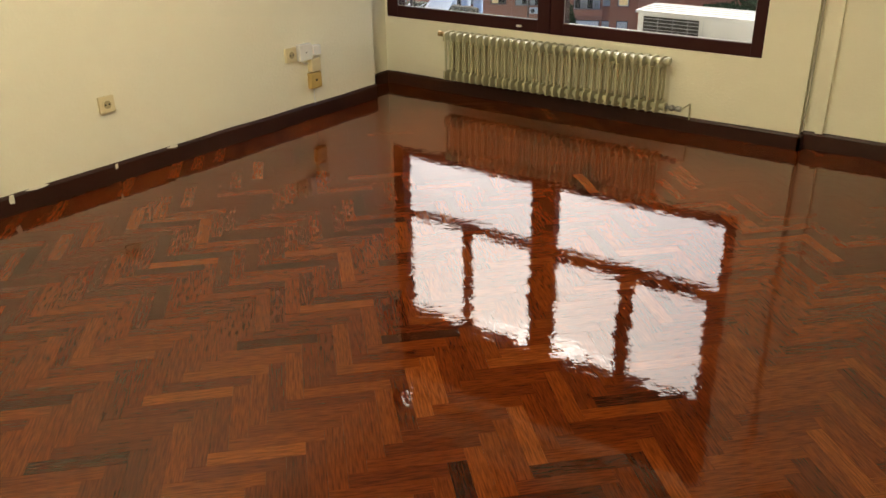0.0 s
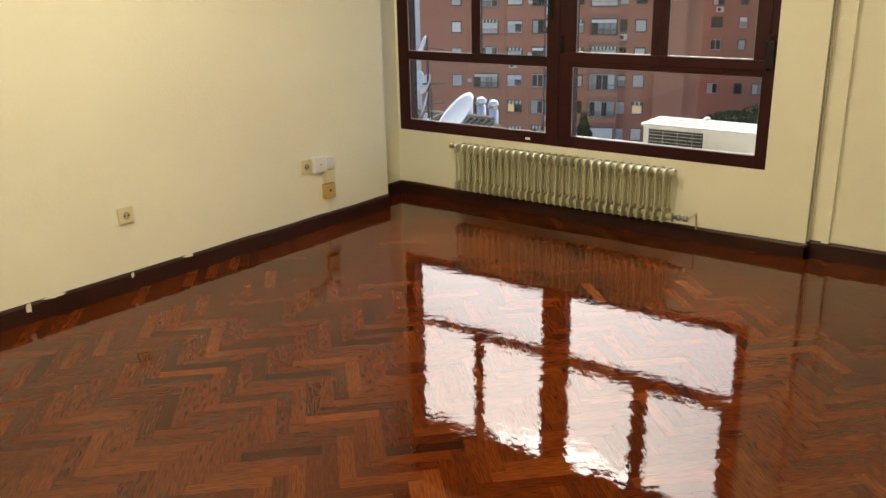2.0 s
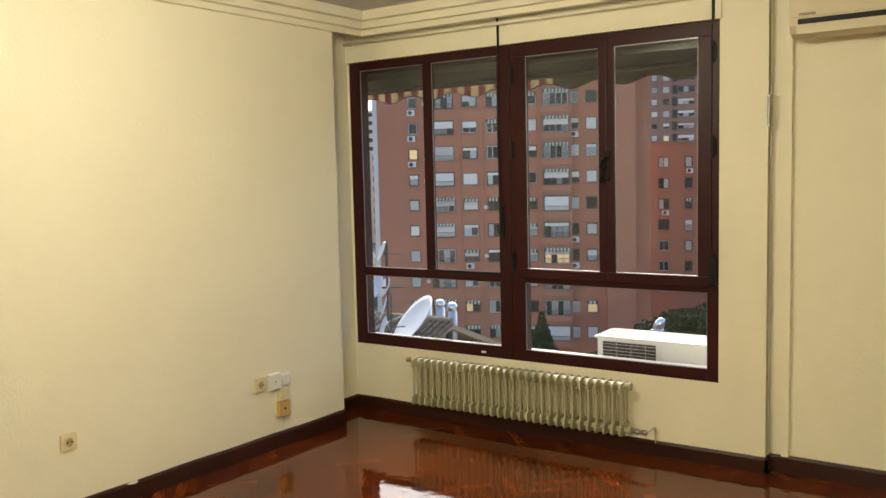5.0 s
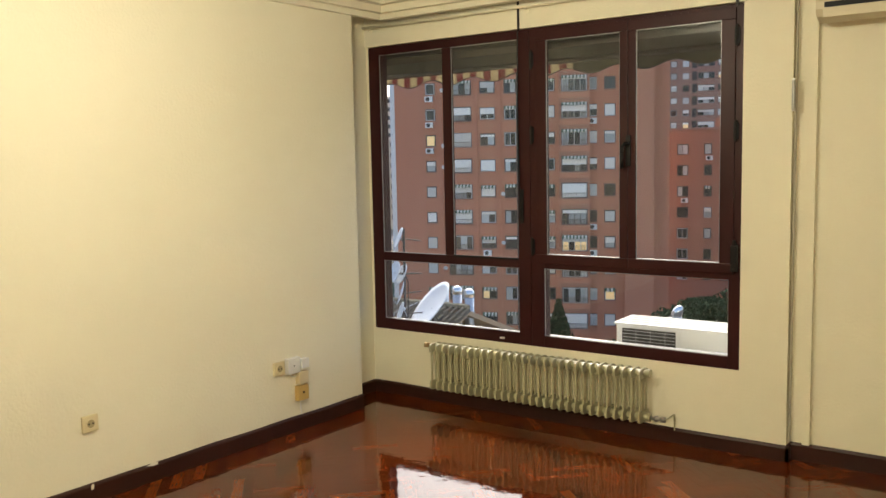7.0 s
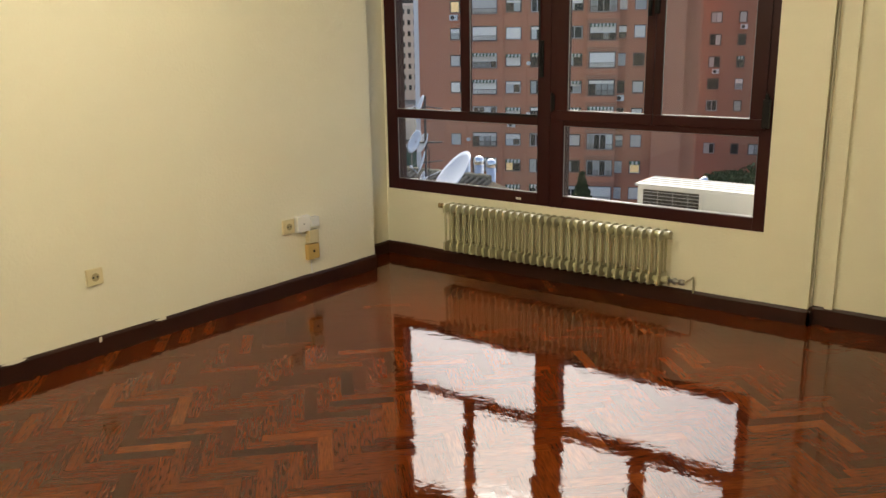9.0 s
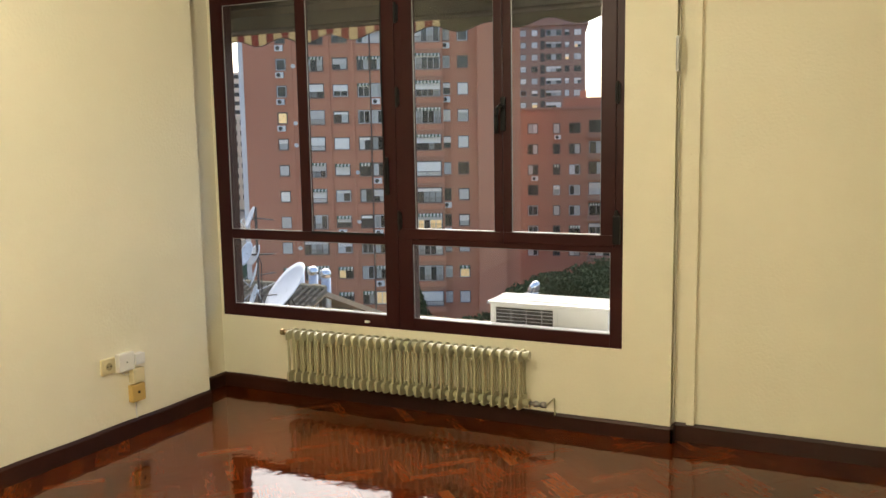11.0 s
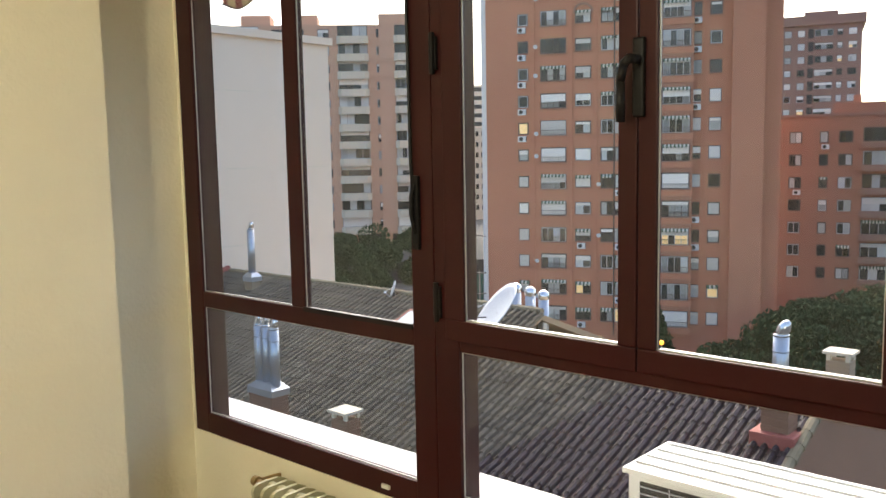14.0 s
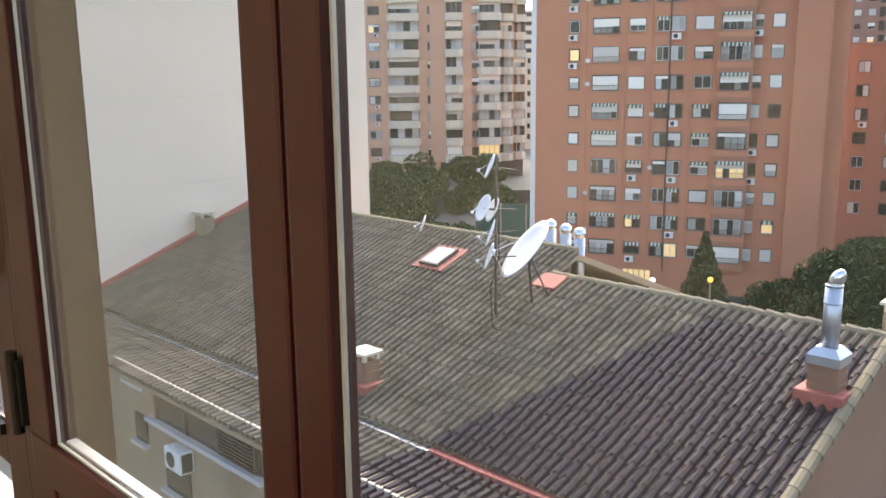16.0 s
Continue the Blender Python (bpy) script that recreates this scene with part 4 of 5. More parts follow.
bm = bmesh.new()
box(bm, -25.28, 8.8, GZ, -2.75, 22, -5.75)
part("wall", bm, TANW, house)
bm = bmesh.new()
prism(bm, [(8.8, GZ), (8.8, -5.75), (10.35, roof_z(10.35) - 0.2), (16.1, -3.5), (22, -5.75), (22, GZ)], -2.8, -2.7, "x")
part("gable_wall", bm, BROWNW, house, "brown rendered gable end")
bm = bmesh.new()
prism(bm, [(EY, EZ - 0.14), (EY, EZ - 0.04), (16.1, -3.40), (22.3, -5.7), (22.3, -5.85), (16.1, -3.55)], RX_M, RX_R, "x")
prism(bm, [(EY, EZ - 0.14), (EY, EZ - 0.04), (17.2, roof_z(17.2) - 0.04), (22.6, -5.0), (22.6, -5.2), (17.2, roof_z(17.2) - 0.2)], RX_L + 0.003, RX_M - 0.003, "x")
prism(bm, [(8.45, -5.98), (8.45, -5.88), (10.2, EZ - 0.2), (10.2, EZ - 0.3)], RX_L + 0.003, RX_R, "x")
part("roof_deck", bm, TANW, house, "brown roof deck under the tiles")
bm = bmesh.new()
box(bm, RX_L + 0.01, 10.16, EZ - 0.17, RX_R - 6.2, 10.36, EZ - 0.06, 0.02)
part("gutter", bm, GALV, house, "grey metal gutter")
bm = bmesh.new()
box(bm, RX_R - 6.2, 10.16, EZ - 0.17, RX_R, 10.36, EZ - 0.03, 0.02)
part("gutter", bm, REDM, house, "red painted gutter edge")
bm = bmesh.new()
prism(bm, [(EY, EZ + 0.05), (17.2, roof_z(17.2) + 0.08), (17.2, roof_z(17.2) + 0.24), (EY, EZ + 0.21)], RX_L, RX_L + 0.25, "x")
part("flashing", bm, REDM, house, "red waterproof flashing against the wall")
bm = bmesh.new()
rr = random.Random(3)
for k in range(20):
    x = RX_R - 0.39 * k
    tube(bm, (x, 16.1, -3.36 + rr.uniform(-0.01, 0.01)), (x - 0.42, 16.1, -3.34), 0.11, 0.13, n=10)
for k in range(14):
    y = EY + 0.41 * k
    tube(bm, (RX_R + 0.02, y, roof_z(y) + 0.02), (RX_R + 0.02, y + 0.43, roof_z(y + 0.43) + 0.03), 0.12, 0.1, n=10)
for k in range(36):
    x = RX_M - 0.41 * k
    tube(bm, (x, 17.2, roof_z(17.2) + 0.03), (x - 0.43, 17.2, roof_z(17.2) + 0.04), 0.10, 0.12, n=8)
part("ridge_cap", bm, MORT, house, "mossy mortared ridge tiles")
bm = bmesh.new()
box(bm, -19.4, 8.74, -5.88, -2.95, 8.8, -5.72)
part("eave_board", bm, BEIGE, house)
# windows of the facade below the eave
bm = bmesh.new()
box(bm, -17.2, 8.76, -6.86, -12.5, 8.8, -5.9)
part("glazed_gallery", bm, PANE, house, "long glazed gallery window")
for x in (-17.2, -15.7, -14.2, -12.7):
    boxpart("gallery_frame", (x - 0.04, 8.72, -6.86, x + 0.04, 8.759, -5.9), WFRAME, house)
for k in range(10):
    boxpart("louvre", (-14.15, 8.70, -6.84 + k * 0.09, -12.74, 8.735, -6.80 + k * 0.09), WFRAME, house)
boxpart("gallery_sill", (-17.6, 8.6, -6.98, -12.3, 8.8, -6.87), MARBLE, house)
for x0, x1, z0, z1 in ((-18.8, -17.75, -6.15, -5.86), (-18.45, -17.85, -7.75, -7.0), (-16.9, -15.7, -8.6, -7.9)):
    boxpart("window", (x0, 8.74, z0, x1, 8.8, z1), PANE, house)
    boxpart("window_sill", (x0 - 0.1, 8.62, z0 - 0.1, x1 + 0.1, 8.8, z0 - 0.004), MARBLE, house)
o = tagged(new("outdoor_condenser", ACFAR), "white air-conditioner condenser on the house wall", "air conditioner")
o.location = (-15.9, 8.8, -7.75)


def chimney(x, y, w, d, top, label, pipes=(), red=True, cap=True):
    th = thing("chimney", label, "chimney")
    z0 = roof_z(y) - 0.3 if y < 16.1 or x < RX_M else -4.3
    bm = bmesh.new()
    n = max(2, int((top - z0) / 0.075))
    for k in range(n):
        z = z0 + (top - z0) * k / n
        g = 0.006 if k % 2 else 0.0
        box(bm, x - w / 2 + g, y - d / 2 + g, z, x + w / 2 - g, y + d / 2 - g, z + (top - z0) / n - 0.012)
        box(bm, x - w / 2 + 0.015, y - d / 2 + 0.015, z + (top - z0) / n - 0.012, x + w / 2 - 0.015, y + d / 2 - 0.015, z + (top - z0) / n)
    part("brick_stack", bm, TANW if not red else BROWNW, th)
    if red:
        bm = bmesh.new()
        box(bm, x - w / 2 - 0.16, y - d / 2 - 0.16, roof_z(y - d / 2) - 0.12, x + w / 2 + 0.16, y + d / 2 + 0.12, roof_z(y) + 0.14, 0.04)
        part("base_flashing", bm, REDM, th, "red painted flashing")
    if cap:
        bm = bmesh.new()
        box(bm, x - w / 2 - 0.06, y - d / 2 - 0.06, top + 0.14, x + w / 2 + 0.06, y + d / 2 + 0.06, top + 0.2, 0.01)
        for a in (-1, 1):
            for b in (-1, 1):
                box(bm, x + a * w * 0.4 - 0.04, y + b * d * 0.4 - 0.04, top, x + a * w * 0.4 + 0.04, y + b * d * 0.4 + 0.04, top + 0.14)
        part("cap", bm, BEIGE, th, "concrete cap")
    else:
        bm = bmesh.new()
        m = Matrix.Translation((x, y, 0))
        b0 = [(-w / 2 - 0.03, -d / 2 - 0.03), (w / 2 + 0.03, -d / 2 - 0.03), (w / 2 + 0.03, d / 2 + 0.03), (-w / 2 - 0.03, d / 2 + 0.03)]
        lo = [bm.verts.new((x + a, y + b, top)) for a, b in b0]
        mi = [bm.verts.new((x + a, y + b, top + 0.16)) for a, b in b0]
        hi = [bm.verts.new((x + a * 0.6, y + b * 0.6, top + 0.30)) for a, b in b0]
        for p, q in ((lo, mi), (mi, hi)):
            for k in range(4):
                bm.faces.new((p[k], p[(k + 1) % 4], q[(k + 1) % 4], q[k]))
        bm.faces.new(hi)
        bm.faces.new(lo[::-1])
        part("metal_hood", bm, GALV, th, "folded sheet-metal hood")
    for px, r, ptop in pipes:
        bm = bmesh.new()
        tube(bm, (px, y, top + 0.2), (px, y, ptop), r, n=16)
        tube(bm, (px, y, ptop - 0.3), (px, y, ptop - 0.27), r * 1.06, n=16)
        part("flue_pipe", bm, GALV, th, "galvanised flue pipe", True)
        bm = bmesh.new()
        tube(bm, (px, y, ptop), (px, y, ptop + 0.04), r * 1.05, n=16)
        bmesh.ops.create_uvsphere(bm, u_segments=14, v_segments=8, radius=r * 1.0, matrix=Matrix.Translation((px + r * 0.25, y, ptop + r * 0.85)) @ Matrix.Rotation(0.5, 4, "Y") @ Matrix.Diagonal((0.85, 0.8, 1.45, 1)))
        part("cowl", bm, SHINY, th, "shiny curved wind cowl", True)
    return th


chimney(-3.02, 14.25, 0.52, 0.5, -3.45, "brick chimney with one tall galvanised flue", [(-3.02, 0.145, -2.1)], cap=False)
chimney(-14.45, 10.95, 0.95, 0.5, -4.45, "brick chimney with three galvanised flues", [(-14.75, 0.13, -2.75), (-14.45, 0.13, -2.75), (-14.15, 0.13, -2.8)], cap=False)
chimney(-11.75, 11.1, 0.5, 0.45, -4.6, "short brick chimney with a concrete cap")
chimney(-24.9, 14.7, 0.5, 0.5, -3.2, "short stone chimney against the cream wall", red=False)
chimney(-22.4, 16.3, 0.45, 0.4, -2.95, "single tall galvanised flue on the roof", [(-22.4, 0.13, -1.1)], red=False, cap=False)
chimney(-2.75, 17.0, 0.48, 0.42, -3.05, "wide brick chimney with a concrete cap", red=False)
for k, px in enumerate((-11.75, -11.25, -10.8)):
    th = thing("flue", "galvanised roof flue with a shiny cowl", "flue", group="flues behind the dish")
    bm = bmesh.new()
    tube(bm, (px, 17.7, -4.4), (px, 17.7, -2.55 - k * 0.06), 0.15, n=16)
    part("flue_pipe", bm, GALV, th, smooth=True)
    bm = bmesh.new()
    bmesh.ops.create_uvsphere(bm, u_segments=14, v_segments=8, radius=0.18, matrix=Matrix.Translation((px, 17.7, -2.45 - k * 0.06)))
    part("cowl", bm, SHINY, th, smooth=True)

# skylight
sk = thing("skylight", "small roof skylight with red painted surround", "skylight")
mk = Matrix.Translation((-14.1, 15.75, roof_z(15.75) + 0.06)) @ pose(0, 0, 0, math.degrees(math.atan(SL)), 0, 0)
for nm, d, mat in (("surround", (-0.55, -0.55, -0.05, 0.6, 0.65, 0.06), REDM), ("window_frame", (-0.36, -0.42, 0.06, 0.36, 0.46, 0.14), WFRAME), ("pane", (-0.30, -0.36, 0.14, 0.30, 0.40, 0.15), SKYL)):
    o = boxpart(nm, d, mat, sk)
    o.matrix_world = mk
patch = boxpart("roof_patch", (-0.35, -0.3, -0.05, 0.35, 0.3, 0.08), REDM, bevel=0.03)
patch.matrix_world = Matrix.Translation((-10.2, 15.7, roof_z(15.7) + 0.06)) @ pose(0, 0, 0, math.degrees(math.atan(SL)), 0, 0)
tagged(patch, "red painted waterproof patch on the tiles", "roof patch")


def dish_bm(r, depth=0.14):
    bm = bmesh.new()
    prev = None
    rings = 6
    for s, off in ((1, 0.0), (-1, -0.02)):
        loops = []
        for i in range(1, rings + 1):
            q = i / rings
            loops.append([bm.verts.new((r * q * math.cos(a * math.pi / 14), r * q * math.sin(a * math.pi / 14), depth * r * q * q + off)) for a in range(28)])
        c = bm.verts.new((0, 0, off))
        for a in range(28):
            bm.faces.new((c, loops[0][a], loops[0][(a + 1) % 28]))
            for p, q in zip(loops[:-1], loops[1:]):
                bm.faces.new((p[a], q[a], q[(a + 1) % 28], p[(a + 1) % 28]))
        if prev:
            for a in range(28):
                bm.faces.new((prev[-1][a], loops[-1][a], loops[-1][(a + 1) % 28], prev[-1][(a + 1) % 28]))
        prev = loops
    return bm


def satellite_dish(at, r, aim, label, post=None, ratio=1.0, arm=True):
    th = thing("satellite_dish", label, "satellite dish")
    m = Matrix.Translation(at) @ Vector(aim).to_track_quat("Z", "Y").to_matrix().to_4x4() @ Matrix.Diagonal((ratio, 1, 1, 1))
    bm = dish_bm(r)
    bmesh.ops.transform(bm, matrix=m, verts=bm.verts)
    part("reflector", bm, DISH, th, smooth=True)
    if arm:
        bm = bmesh.new()
        foot, tip = m @ Vector((0, -r * 0.95, 0.1 * r)), m @ Vector((0, -r * 0.6, r * 0.8))
        tube(bm, foot, tip, 0.012, n=6)
        tube(bm, m @ Vector((-r * 0.8, r * 0.2, 0.1 * r)), tip, 0.008, n=5)
        part("feed_arm", bm, GALV, th)
        bm = bmesh.new()
        bmesh.ops.create_icosphere(bm, subdivisions=2, radius=0.035 + 0.025 * r, matrix=Matrix.Translation(tip))
        part("receiver", bm, DISH, th)
    if post:
        bm = bmesh.new()
        tube(bm, post, at, 0.03, n=8)
        tube(bm, Vector(post) + Vector((0.35, 0.3, 0)), at, 0.018, n=6)
        part("mount", bm, WFRAME, th, "dark steel mount")
    return th


satellite_dish((-10.02, 14.62, -2.48), 0.82, (-0.47, -0.62, 0.64), "large white satellite dish on a steel mount", (-10.1, 14.9, roof_z(14.9)))
mast = thing("aerial_mast", "tall dark steel mast with cables", "mast")
bm = bmesh.new()
tube(bm, (-10.6, 14.16, roof_z(14.16) - 0.2), (-10.6, 14.16, -0.25), 0.035, n=8)
part("pole", bm, WFRAME, mast)
bm = bmesh.new()
path_tube(bm, [(-10.56, 14.12, -1.5), (-10.4, 14.05, -1.7), (-10.42, 14.05, -2.6), (-10.62, 14.0, -3.3), (-10.3, 13.7, roof_z(13.7) + 0.14), (-10.0, 13.6, roof_z(13.6) + 0.12)], 0.014, 6)
part("cable", bm, BLACK, mast)
satellite_dish((-10.70, 14.10, -0.52), 0.30, (-0.6, -0.62, 0.35), "white satellite dish at the mast head", (-10.6, 14.16, -0.6), ratio=0.9)
satellite_dish((-10.82, 14.00, -1.48), 0.33, (-0.25, -0.8, 0.4), "round white satellite dish on the mast", (-10.6, 14.16, -1.5), ratio=0.75)
satellite_dish((-10.68, 14.16, -1.52), 0.30, (-0.35, -0.75, 0.4), "white satellite dish behind another on the mast", (-10.6, 14.18, -1.5), ratio=0.75, arm=False)
satellite_dish((-10.66, 14.08, -2.05), 0.33, (-0.72, -0.5, 0.3), "narrow-looking white satellite dish on the mast", (-10.6, 14.16, -2.0), ratio=0.8)
satellite_dish((-10.68, 14.06, -2.60), 0.33, (-0.6, -0.62, 0.3), "white satellite dish low on the mast", (-10.6, 14.16, -2.6), ratio=0.8)
satellite_dish((-15.9, 16.9, -2.75), 0.28, (-0.6, -0.62, 0.3), "small beige satellite dish on the roof ridge", (-15.85, 16.9, roof_z(16.9)))

# ---- trees, lamps, cars below ----
def leaves(bm, centre, radii, n, size, rnd):
    for _ in range(n):
        d = Vector((rnd.gauss(0, 1), rnd.gauss(0, 1), rnd.gauss(0, 1))).normalized() * rnd.uniform(0.45, 1.0) ** 0.5
        p = Vector(centre) + Vector((d.x * radii[0], d.y * radii[1], d.z * radii[2]))
        s = size * rnd.uniform(0.6, 1.4)
        m = Matrix.Translation(p) @ Euler((rnd.uniform(0, 6.3), rnd.uniform(0, 6.3), rnd.uniform(0, 6.3))).to_matrix().to_4x4()
        a = [bm.verts.new(m @ Vector(v)) for v in ((-s, -s * 0.4, 0), (0, -s * 0.55, s * 0.2), (s, 0, 0), (0, s * 0.55, s * 0.2))]
        bm.faces.new(a)


def tree(x, y, z0, h, r, rnd, label, clumps=16, per=170, size=0.3):
    th = thing("tree", label, "tree")
    bm = bmesh.new()
    tube(bm, (x, y, z0), (x, y, z0 + h * 0.55), r * 0.09, r * 0.05, n=8)
    tips = []
    for k in range(clumps):
        a, q = rnd.uniform(0, 6.28), rnd.uniform(0.15, 0.85) ** 0.7
        tips.append(Vector((x + math.cos(a) * r * q, y + math.sin(a) * r * q, z0 + h * (0.48 + 0.40 * rnd.random() * (1.15 - q)))))
        tube(bm, (x, y, z0 + h * rnd.uniform(0.3, 0.55)), tips[-1], r * 0.03, r * 0.012, n=5)
    part("trunk", bm, BARK, th)
    bm = bmesh.new()
    for t in tips:
        k = rnd.uniform(0.28, 0.45)
        leaves(bm, t, (r * k, r * k, r * k * 0.75), per, size, rnd)
    part("crown", bm, LEAF, th)
    return th


tr_rnd = random.Random(21)
for x, y, h, r in ((-12.5, 47, 11.5, 5.2), (-17.2, 50, 9.5, 4.2), (-8, 52, 13.0, 6.0), (-2, 50, 12, 6.0), (5, 56, 12, 6.0), (-14, 56, 12.0, 5)):
    tree(x, y, GZ, h, r, tr_rnd, "dense dark green broadleaf tree in the courtyard", 30, 620, 0.17)
for x, y, z, h, r in ((-66, 60, -18, 10.5, 4.0), (-70, 66, -16, 11, 4.5), (-60, 61, -18, 6, 4.0), (-64, 72, -16, 7, 4), (-56, 60, -18, 5, 3.5), (-77, 62, -16, 11, 4.5), (-72, 79, -14.6, 9, 4)):
    tree(x, y, z, h, r, tr_rnd, "dark green tree before the balcony block", 22, 420, 0.2)
con = thing("conifer_tree", "dark pointed conifer before the brick tower", "tree")
cx, cy = 2.2 - 0.4633 * 66, -0.3 + 0.886 * 66
bm = bmesh.new()
tube(bm, (cx, cy, GZ), (cx, cy, -10.3), 0.22, 0.04, n=7)
part("trunk", bm, BARK, con)
bm = bmesh.new()
for k in range(16):
    q = k / 15
    rr_ = 2.5 * (1 - q) + 0.15
    for j in range(9):
        a = j * 0.698 + k * 0.5
        leaves(bm, (cx + math.cos(a) * rr_ * 0.6, cy + math.sin(a) * rr_ * 0.6, -16.6 + 6.4 * q), (rr_ * 0.42, rr_ * 0.42, 0.3), 26, 0.2, tr_rnd)
part("crown", bm, LEAF, con)


def street_lamp(x, y, h, mat, label, r=0.35):
    th = thing("street_lamp", label, "street lamp")
    bm = bmesh.new()
    tube(bm, (x, y, GZ), (x, y, GZ + h), 0.08, 0.05, n=8)
    part("pole", bm, STEEL, th)
    bm = bmesh.new()
    bmesh.ops.create_icosphere(bm, subdivisions=2, radius=r, matrix=Matrix.Translation((x, y, GZ + h + r * 0.7)))
    part("lamp_head", bm, mat, th)


street_lamp(2.2 - 0.457 * 60, -0.3 + 0.8895 * 60, 5.7, LAMPY, "street lamp glowing orange", 0.19)
for yaw, el in ((30.9, -12.9), (35.1, -13.0), (24.6, -14.2)):
    d = (1.35 - GZ - 3.2) / math.tan(radians(-el))
    street_lamp(2.2 - math.sin(radians(yaw)) * d, -0.3 + math.cos(radians(yaw)) * d, 3.0, LAMPW, "white globe lamp near the shop front", 0.25)
net = thing("court_fence", "green netted fence of a sports court", "fence")
o = boxpart("netting", (-5, -0.05, GZ, 9, 0.05, GZ + 6.2), NETG, net)
for k in range(6):
    boxpart("post", (-5 + k * 2.8 - 0.06, -0.14, GZ, -5 + k * 2.8 + 0.06, -0.051, GZ + 6.4), STEEL, net)
net.matrix_world = pose(2.2 - 0.64 * 93, -0.3 + 0.768 * 93, 0, 0, 0, 39)


def car(x, y, ang, label):
    th = thing("car", label, "car", at=pose(x, y, GZ, 0, 0, ang))
    bm = bmesh.new()
    prism(bm, [(-2.1, 0.3), (2.1, 0.3), (2.15, 0.7), (1.3, 0.9), (0.7, 1.4), (-1.1, 1.42), (-1.8, 0.95), (-2.15, 0.85)], -0.85, 0.85, "y")
    part("body", bm, CARP, th)
    for wx in (-1.3, 1.3):
        for s in (-1, 1):
            bm = bmesh.new()
            tube(bm, (wx, s * 0.70, 0.32), (wx, s * 0.88, 0.32), 0.32, n=14)
            part("wheel", bm, BLACK, th)
    bm = bmesh.new()
    prism(bm, [(1.15, 0.95), (0.65, 1.34), (-1.0, 1.36), (-1.55, 0.97)], -0.86, 0.86, "y")
    part("windows", bm, PANE, th)


for yaw, el, ang in ((49.8, -9.6, 40), (47.4, -9.9, 130)):
    d = 18.9 / math.tan(radians(-el))
    car(2.2 - math.sin(radians(yaw)) * d, -0.3 + math.cos(radians(yaw)) * d, ang, "dark parked car on the paving")

# ---- parquet of the floor ----
BL, BW = 0.24, 0.048
floor = structure(boxpart("floor", (-0.2, BY, -0.12, RX, REC, -0.012), SKIRT), "glossy varnished herringbone parquet floor", "floor")
floor.location.z = 0.012


def block_geometry(verts, faces, uvs, cx, cy, along, rnd):
    """One block of parquet centred at (cx, cy), with chamfered edges and a slight tilt."""
    d, e = Vector((1, 1)) / math.sqrt(2), Vector((1, -1)) / math.sqrt(2)
    if not along:
        d, e = e, d
    tl, tw, h0 = rnd.gauss(0, 0.0007), rnd.gauss(0, 0.0018), rnd.gauss(0, 0.00006)
    i = len(verts)
    for (hl, hw, z) in ((BL / 2 - 0.0002, BW / 2 - 0.0001, -0.0008), (BL / 2 - 0.0002, BW / 2 - 0.0002, 0.0)):
        for a, b in ((-1, -1), (1, -1), (1, 1), (-1, 1)):
            p = d * (a * hl) + e * (b * hw)
            verts.append((cx + p.x, cy + p.y, z + (a * hl * tl + b * hw * tw + h0 if z == 0 else 0)))
    q = [(i + 4, i + 5, i + 6, i + 7)] + [(i + k, i + (k + 1) % 4, i + 4 + (k + 1) % 4, i + 4 + k) for k in range(4)]
    faces.extend(q)
    u0, v0 = rnd.random() * 9, rnd.random() * 9
    uv8 = [(u0 + (a * 0.5) * BL * 5, v0 + (b * 0.5) * BW * 5) for _ in range(2) for a, b in ((-1, -1), (1, -1), (1, 1), (-1, 1))]
    for f in q:
        uvs.extend(uv8[k - i] for k in f)


def flat_mesh(name, verts, faces, uvs, mat):
    me = bpy.data.meshes.new(name)
    me.from_pydata(verts, [], faces)
    lay = me.uv_layers.new(name="UVMap")
    lay.data.foreach_set("uv", [c for p in uvs for c in p])
    me.materials.append(mat)
    me.validate()
    bm = bmesh.new()
    bm.from_mesh(me)
    bmesh.ops.recalc_face_normals(bm, faces=bm.faces)
    if bm.faces and sum(f.normal.z for f in bm.faces) < 0:
        bmesh.ops.reverse_faces(bm, faces=bm.faces)
    bm.to_mesh(me)
    bm.free()
    return me


rnd = random.Random(5)
rest = ([], [], [])
nsingle = 0
RAT = BL / BW
for i in range(-150, 151):
    for j in range(-40, 41):
        # herringbone lattice in block widths: step (1, 1) along, (RAT, -RAT) across
        for along in (True, False):
            if along:
                u, v = i + RAT * j + RAT / 2, i - RAT * j + 0.5
            else:
                u, v = i + RAT * j + RAT + 0.5 - 0, i - RAT * j + 1 - RAT / 2
            px, py = (u + v) * BW / math.sqrt(2), (u - v) * BW / math.sqrt(2)
            px, py = py + 2.0, px - 2.6
            if not (-0.15 < px < RX - 0.02 and BY + 0.02 < py < 0.12):
                continue
            if px < west(py) - 0.05 and py < -0.45:
                continue
            near = 1.55 < px < 2.75 and -3.6 < py < -0.9 and nsingle < 298
            bucket = ([], [], []) if near else rest
            if near:
                block_geometry(*bucket, 0, 0, along, rnd)
                o = new("parquet_block", flat_mesh("parquet_block", *bucket, PARQ))
                o.location = (px, py, 0)
                o.parent = floor
                nsingle += 1
            else:
                block_geometry(*bucket, px, py, along, rnd)
o = new("parquet_field", flat_mesh("parquet_field", *rest, PARQ))
o.parent = floor
o["kind"] = "stuff"

# ---- clay tiles of the house roof ----
TWD, TLN = 0.215, 0.40
PROF = [(0.0, 0.0), (0.045, 0.0), (0.07, 0.065), (0.12, 0.105), (0.17, 0.07), (0.195, 0.004), (0.215, 0.0)]


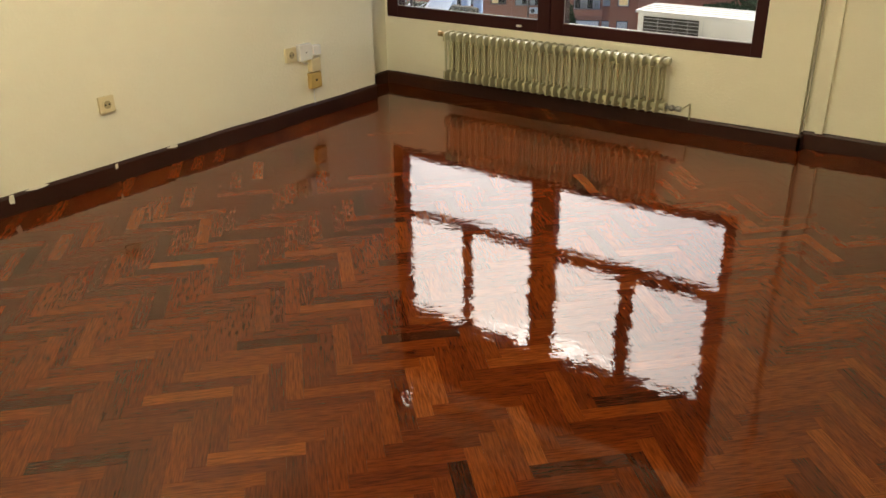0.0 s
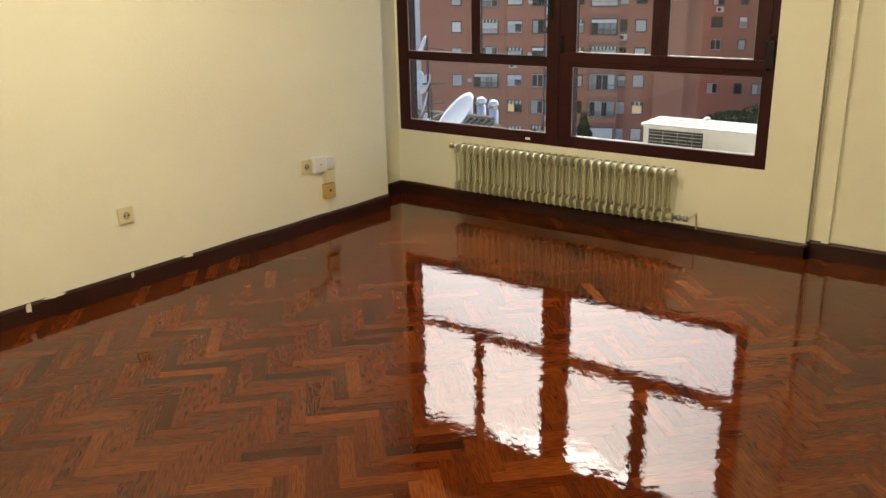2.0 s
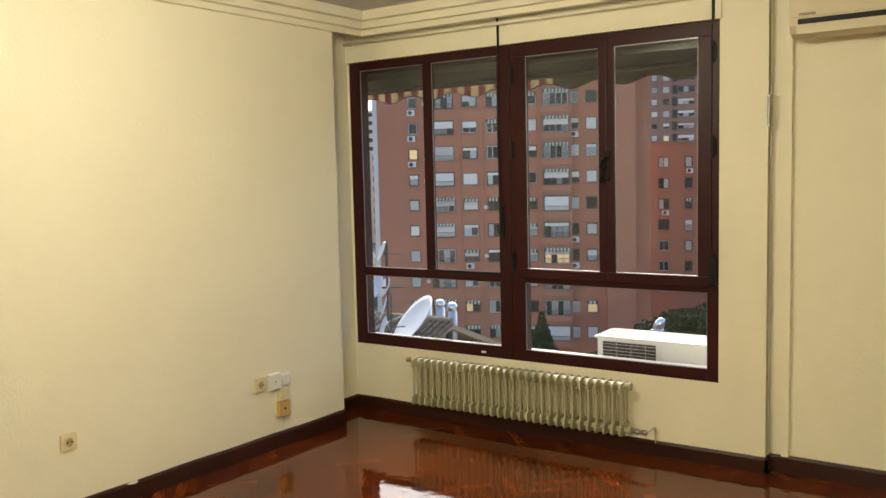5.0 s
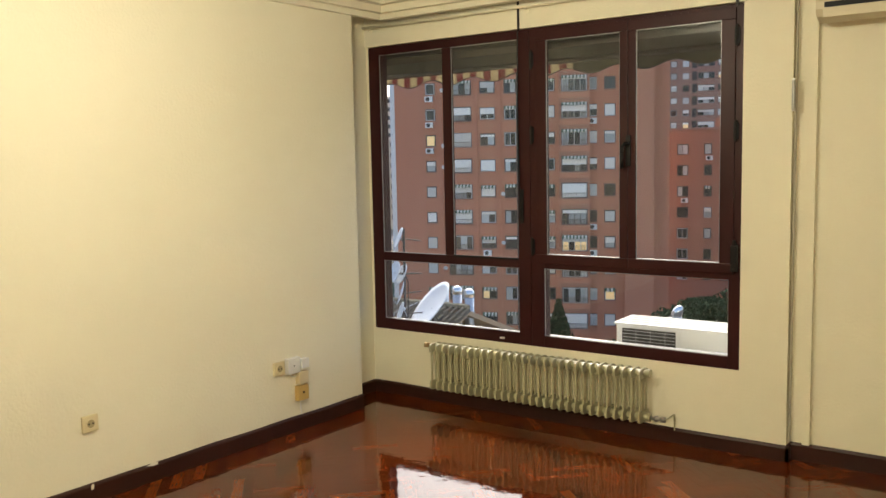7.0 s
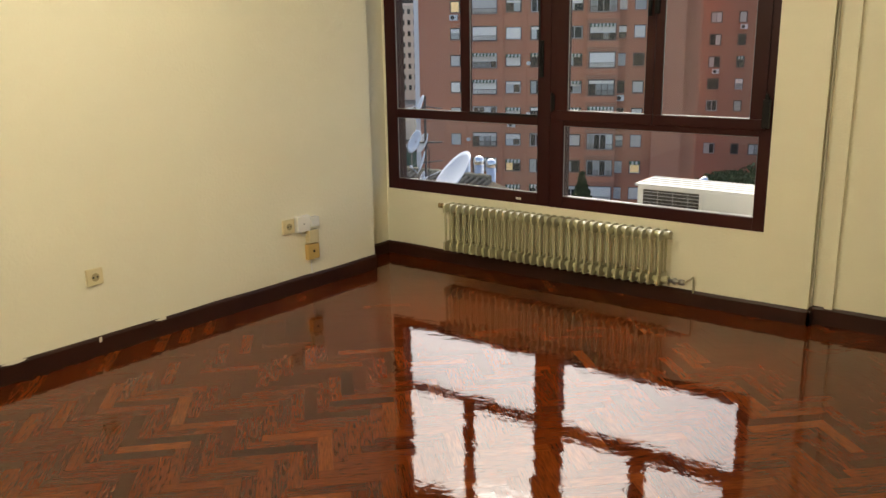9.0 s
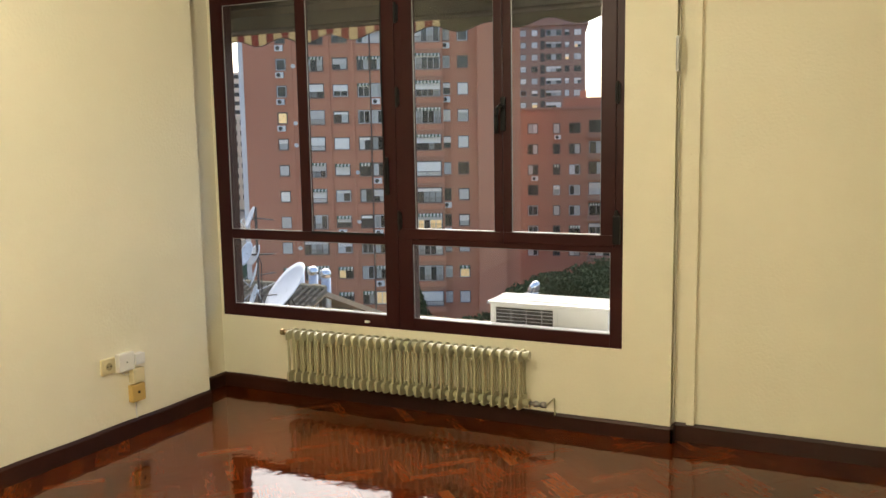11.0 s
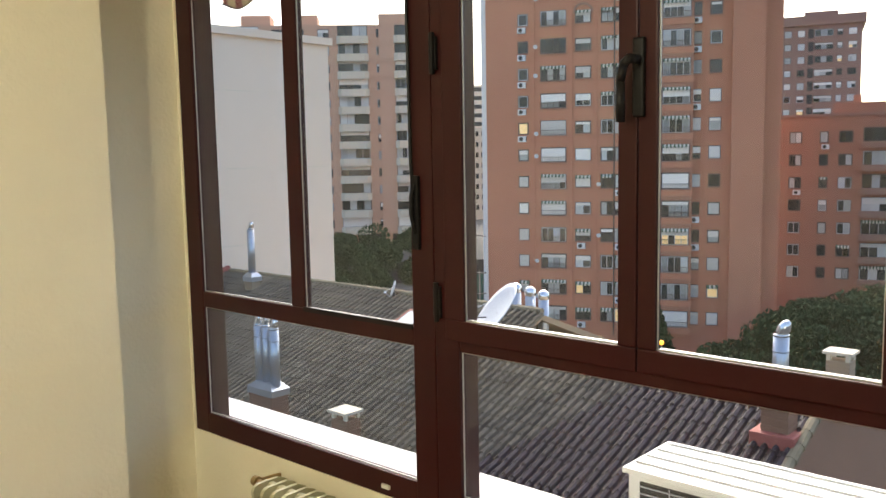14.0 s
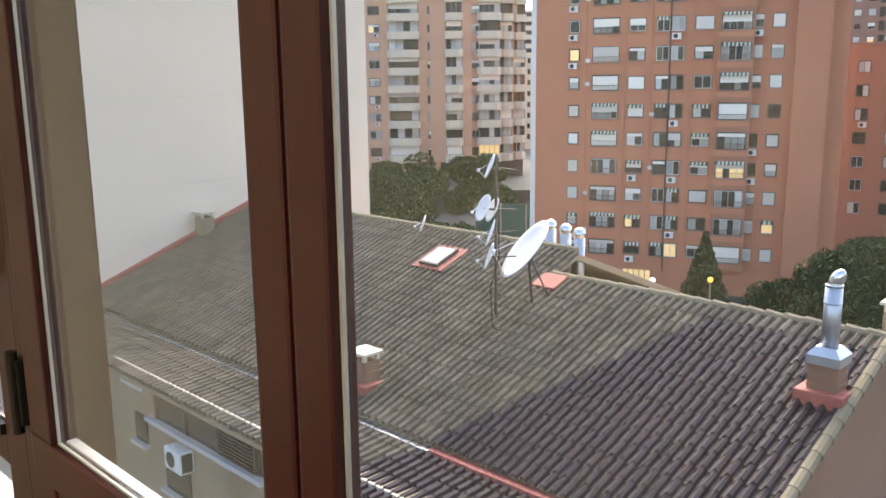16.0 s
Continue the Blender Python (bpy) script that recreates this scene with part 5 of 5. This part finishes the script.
def tile_verts(x, y, lift=0.0, skew=0.0, level=roof_z):
    """Verts and faces of one tile whose lower edge starts at (x, y) on the roof."""
    cs = math.cos(math.atan(SL))
    y1 = y + (TLN + 0.05) * cs
    vs = []
    for yy, up in ((y, 0.034), (y1, 0.006)):
        for px, pz in PROF:
            vs.append((x + px + skew, yy, level(yy) + pz + up + lift))
    for px, pz in PROF:
        vs.append((x + px + skew, y + 0.002, level(y) + pz + 0.02 + lift))
    n = len(PROF)
    fs = [(k, k + 1, n + k + 1, n + k) for k in range(n - 1)] + [(2 * n + k, 2 * n + k + 1, k + 1, k) for k in range(n - 1)]
    return vs, fs


def shape(name, mat, vs, fs):
    me = bpy.data.meshes.new(name)
    me.from_pydata(vs, [], fs)
    me.materials.append(mat)
    return me


v0, f0 = tile_verts(0, 0)
base_z = roof_z(0)
v0 = [(a, b, c - base_z) for a, b, c in v0]
TILE_LIGHT, TILE_DARK = shape("roof_tile", TERR, v0, f0), shape("roof_tile", TILED, v0, f0)
piles = {"light": ([], []), "dark": ([], [])}
rt = random.Random(8)
count = 0
cs = math.cos(math.atan(SL))
for lower in (False, True):
    for i in range(int((RX_R - RX_L) / TWD)):
        x = RX_R - TWD * (i + 1)
        ytop = 16.05 if x > RX_M else 17.1
        y = 8.42 if lower else EY - 0.06
        stop = 9.95 if lower else ytop - 0.2
        drop = 0.0
        row = 0
        while y < stop:
            # right of a slanting line, up to y 15.4, tiles take the darker tone
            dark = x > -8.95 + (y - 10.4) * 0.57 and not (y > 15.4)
            skew, lift = rt.uniform(-0.008, 0.008), drop + rt.uniform(0, 0.012)
            if not lower and x > -9.5 and y < 13.4 and x < -3.1 and count < 295:
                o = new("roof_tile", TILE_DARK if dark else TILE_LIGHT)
                o.parent = house
                o.location = (x + skew, y, roof_z(y) + lift)
                count += 1
            else:
                vs, fs = tile_verts(x, y, lift, skew, skirt_z if lower else roof_z)
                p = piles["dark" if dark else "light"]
                k = len(p[0])
                p[0].extend(vs)
                p[1].extend(tuple(a + k for a in f) for f in fs)
            y += TLN * cs
            row += 1


def island_tint(mat):
    """Gives joined tiles the same spread of tone as single ones."""
    m = mat.copy()
    nt = m.node_tree
    info = [n for n in nt.nodes if n.bl_idname == "ShaderNodeObjectInfo"][0]
    geo = nt.nodes.new("ShaderNodeNewGeometry")
    for link in list(info.outputs["Random"].links):
        nt.links.new(geo.outputs["Random Per Island"], link.to_socket)
    return m


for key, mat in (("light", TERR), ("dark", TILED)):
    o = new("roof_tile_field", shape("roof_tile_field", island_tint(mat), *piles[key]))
    o.parent = house
    o["kind"] = "stuff"
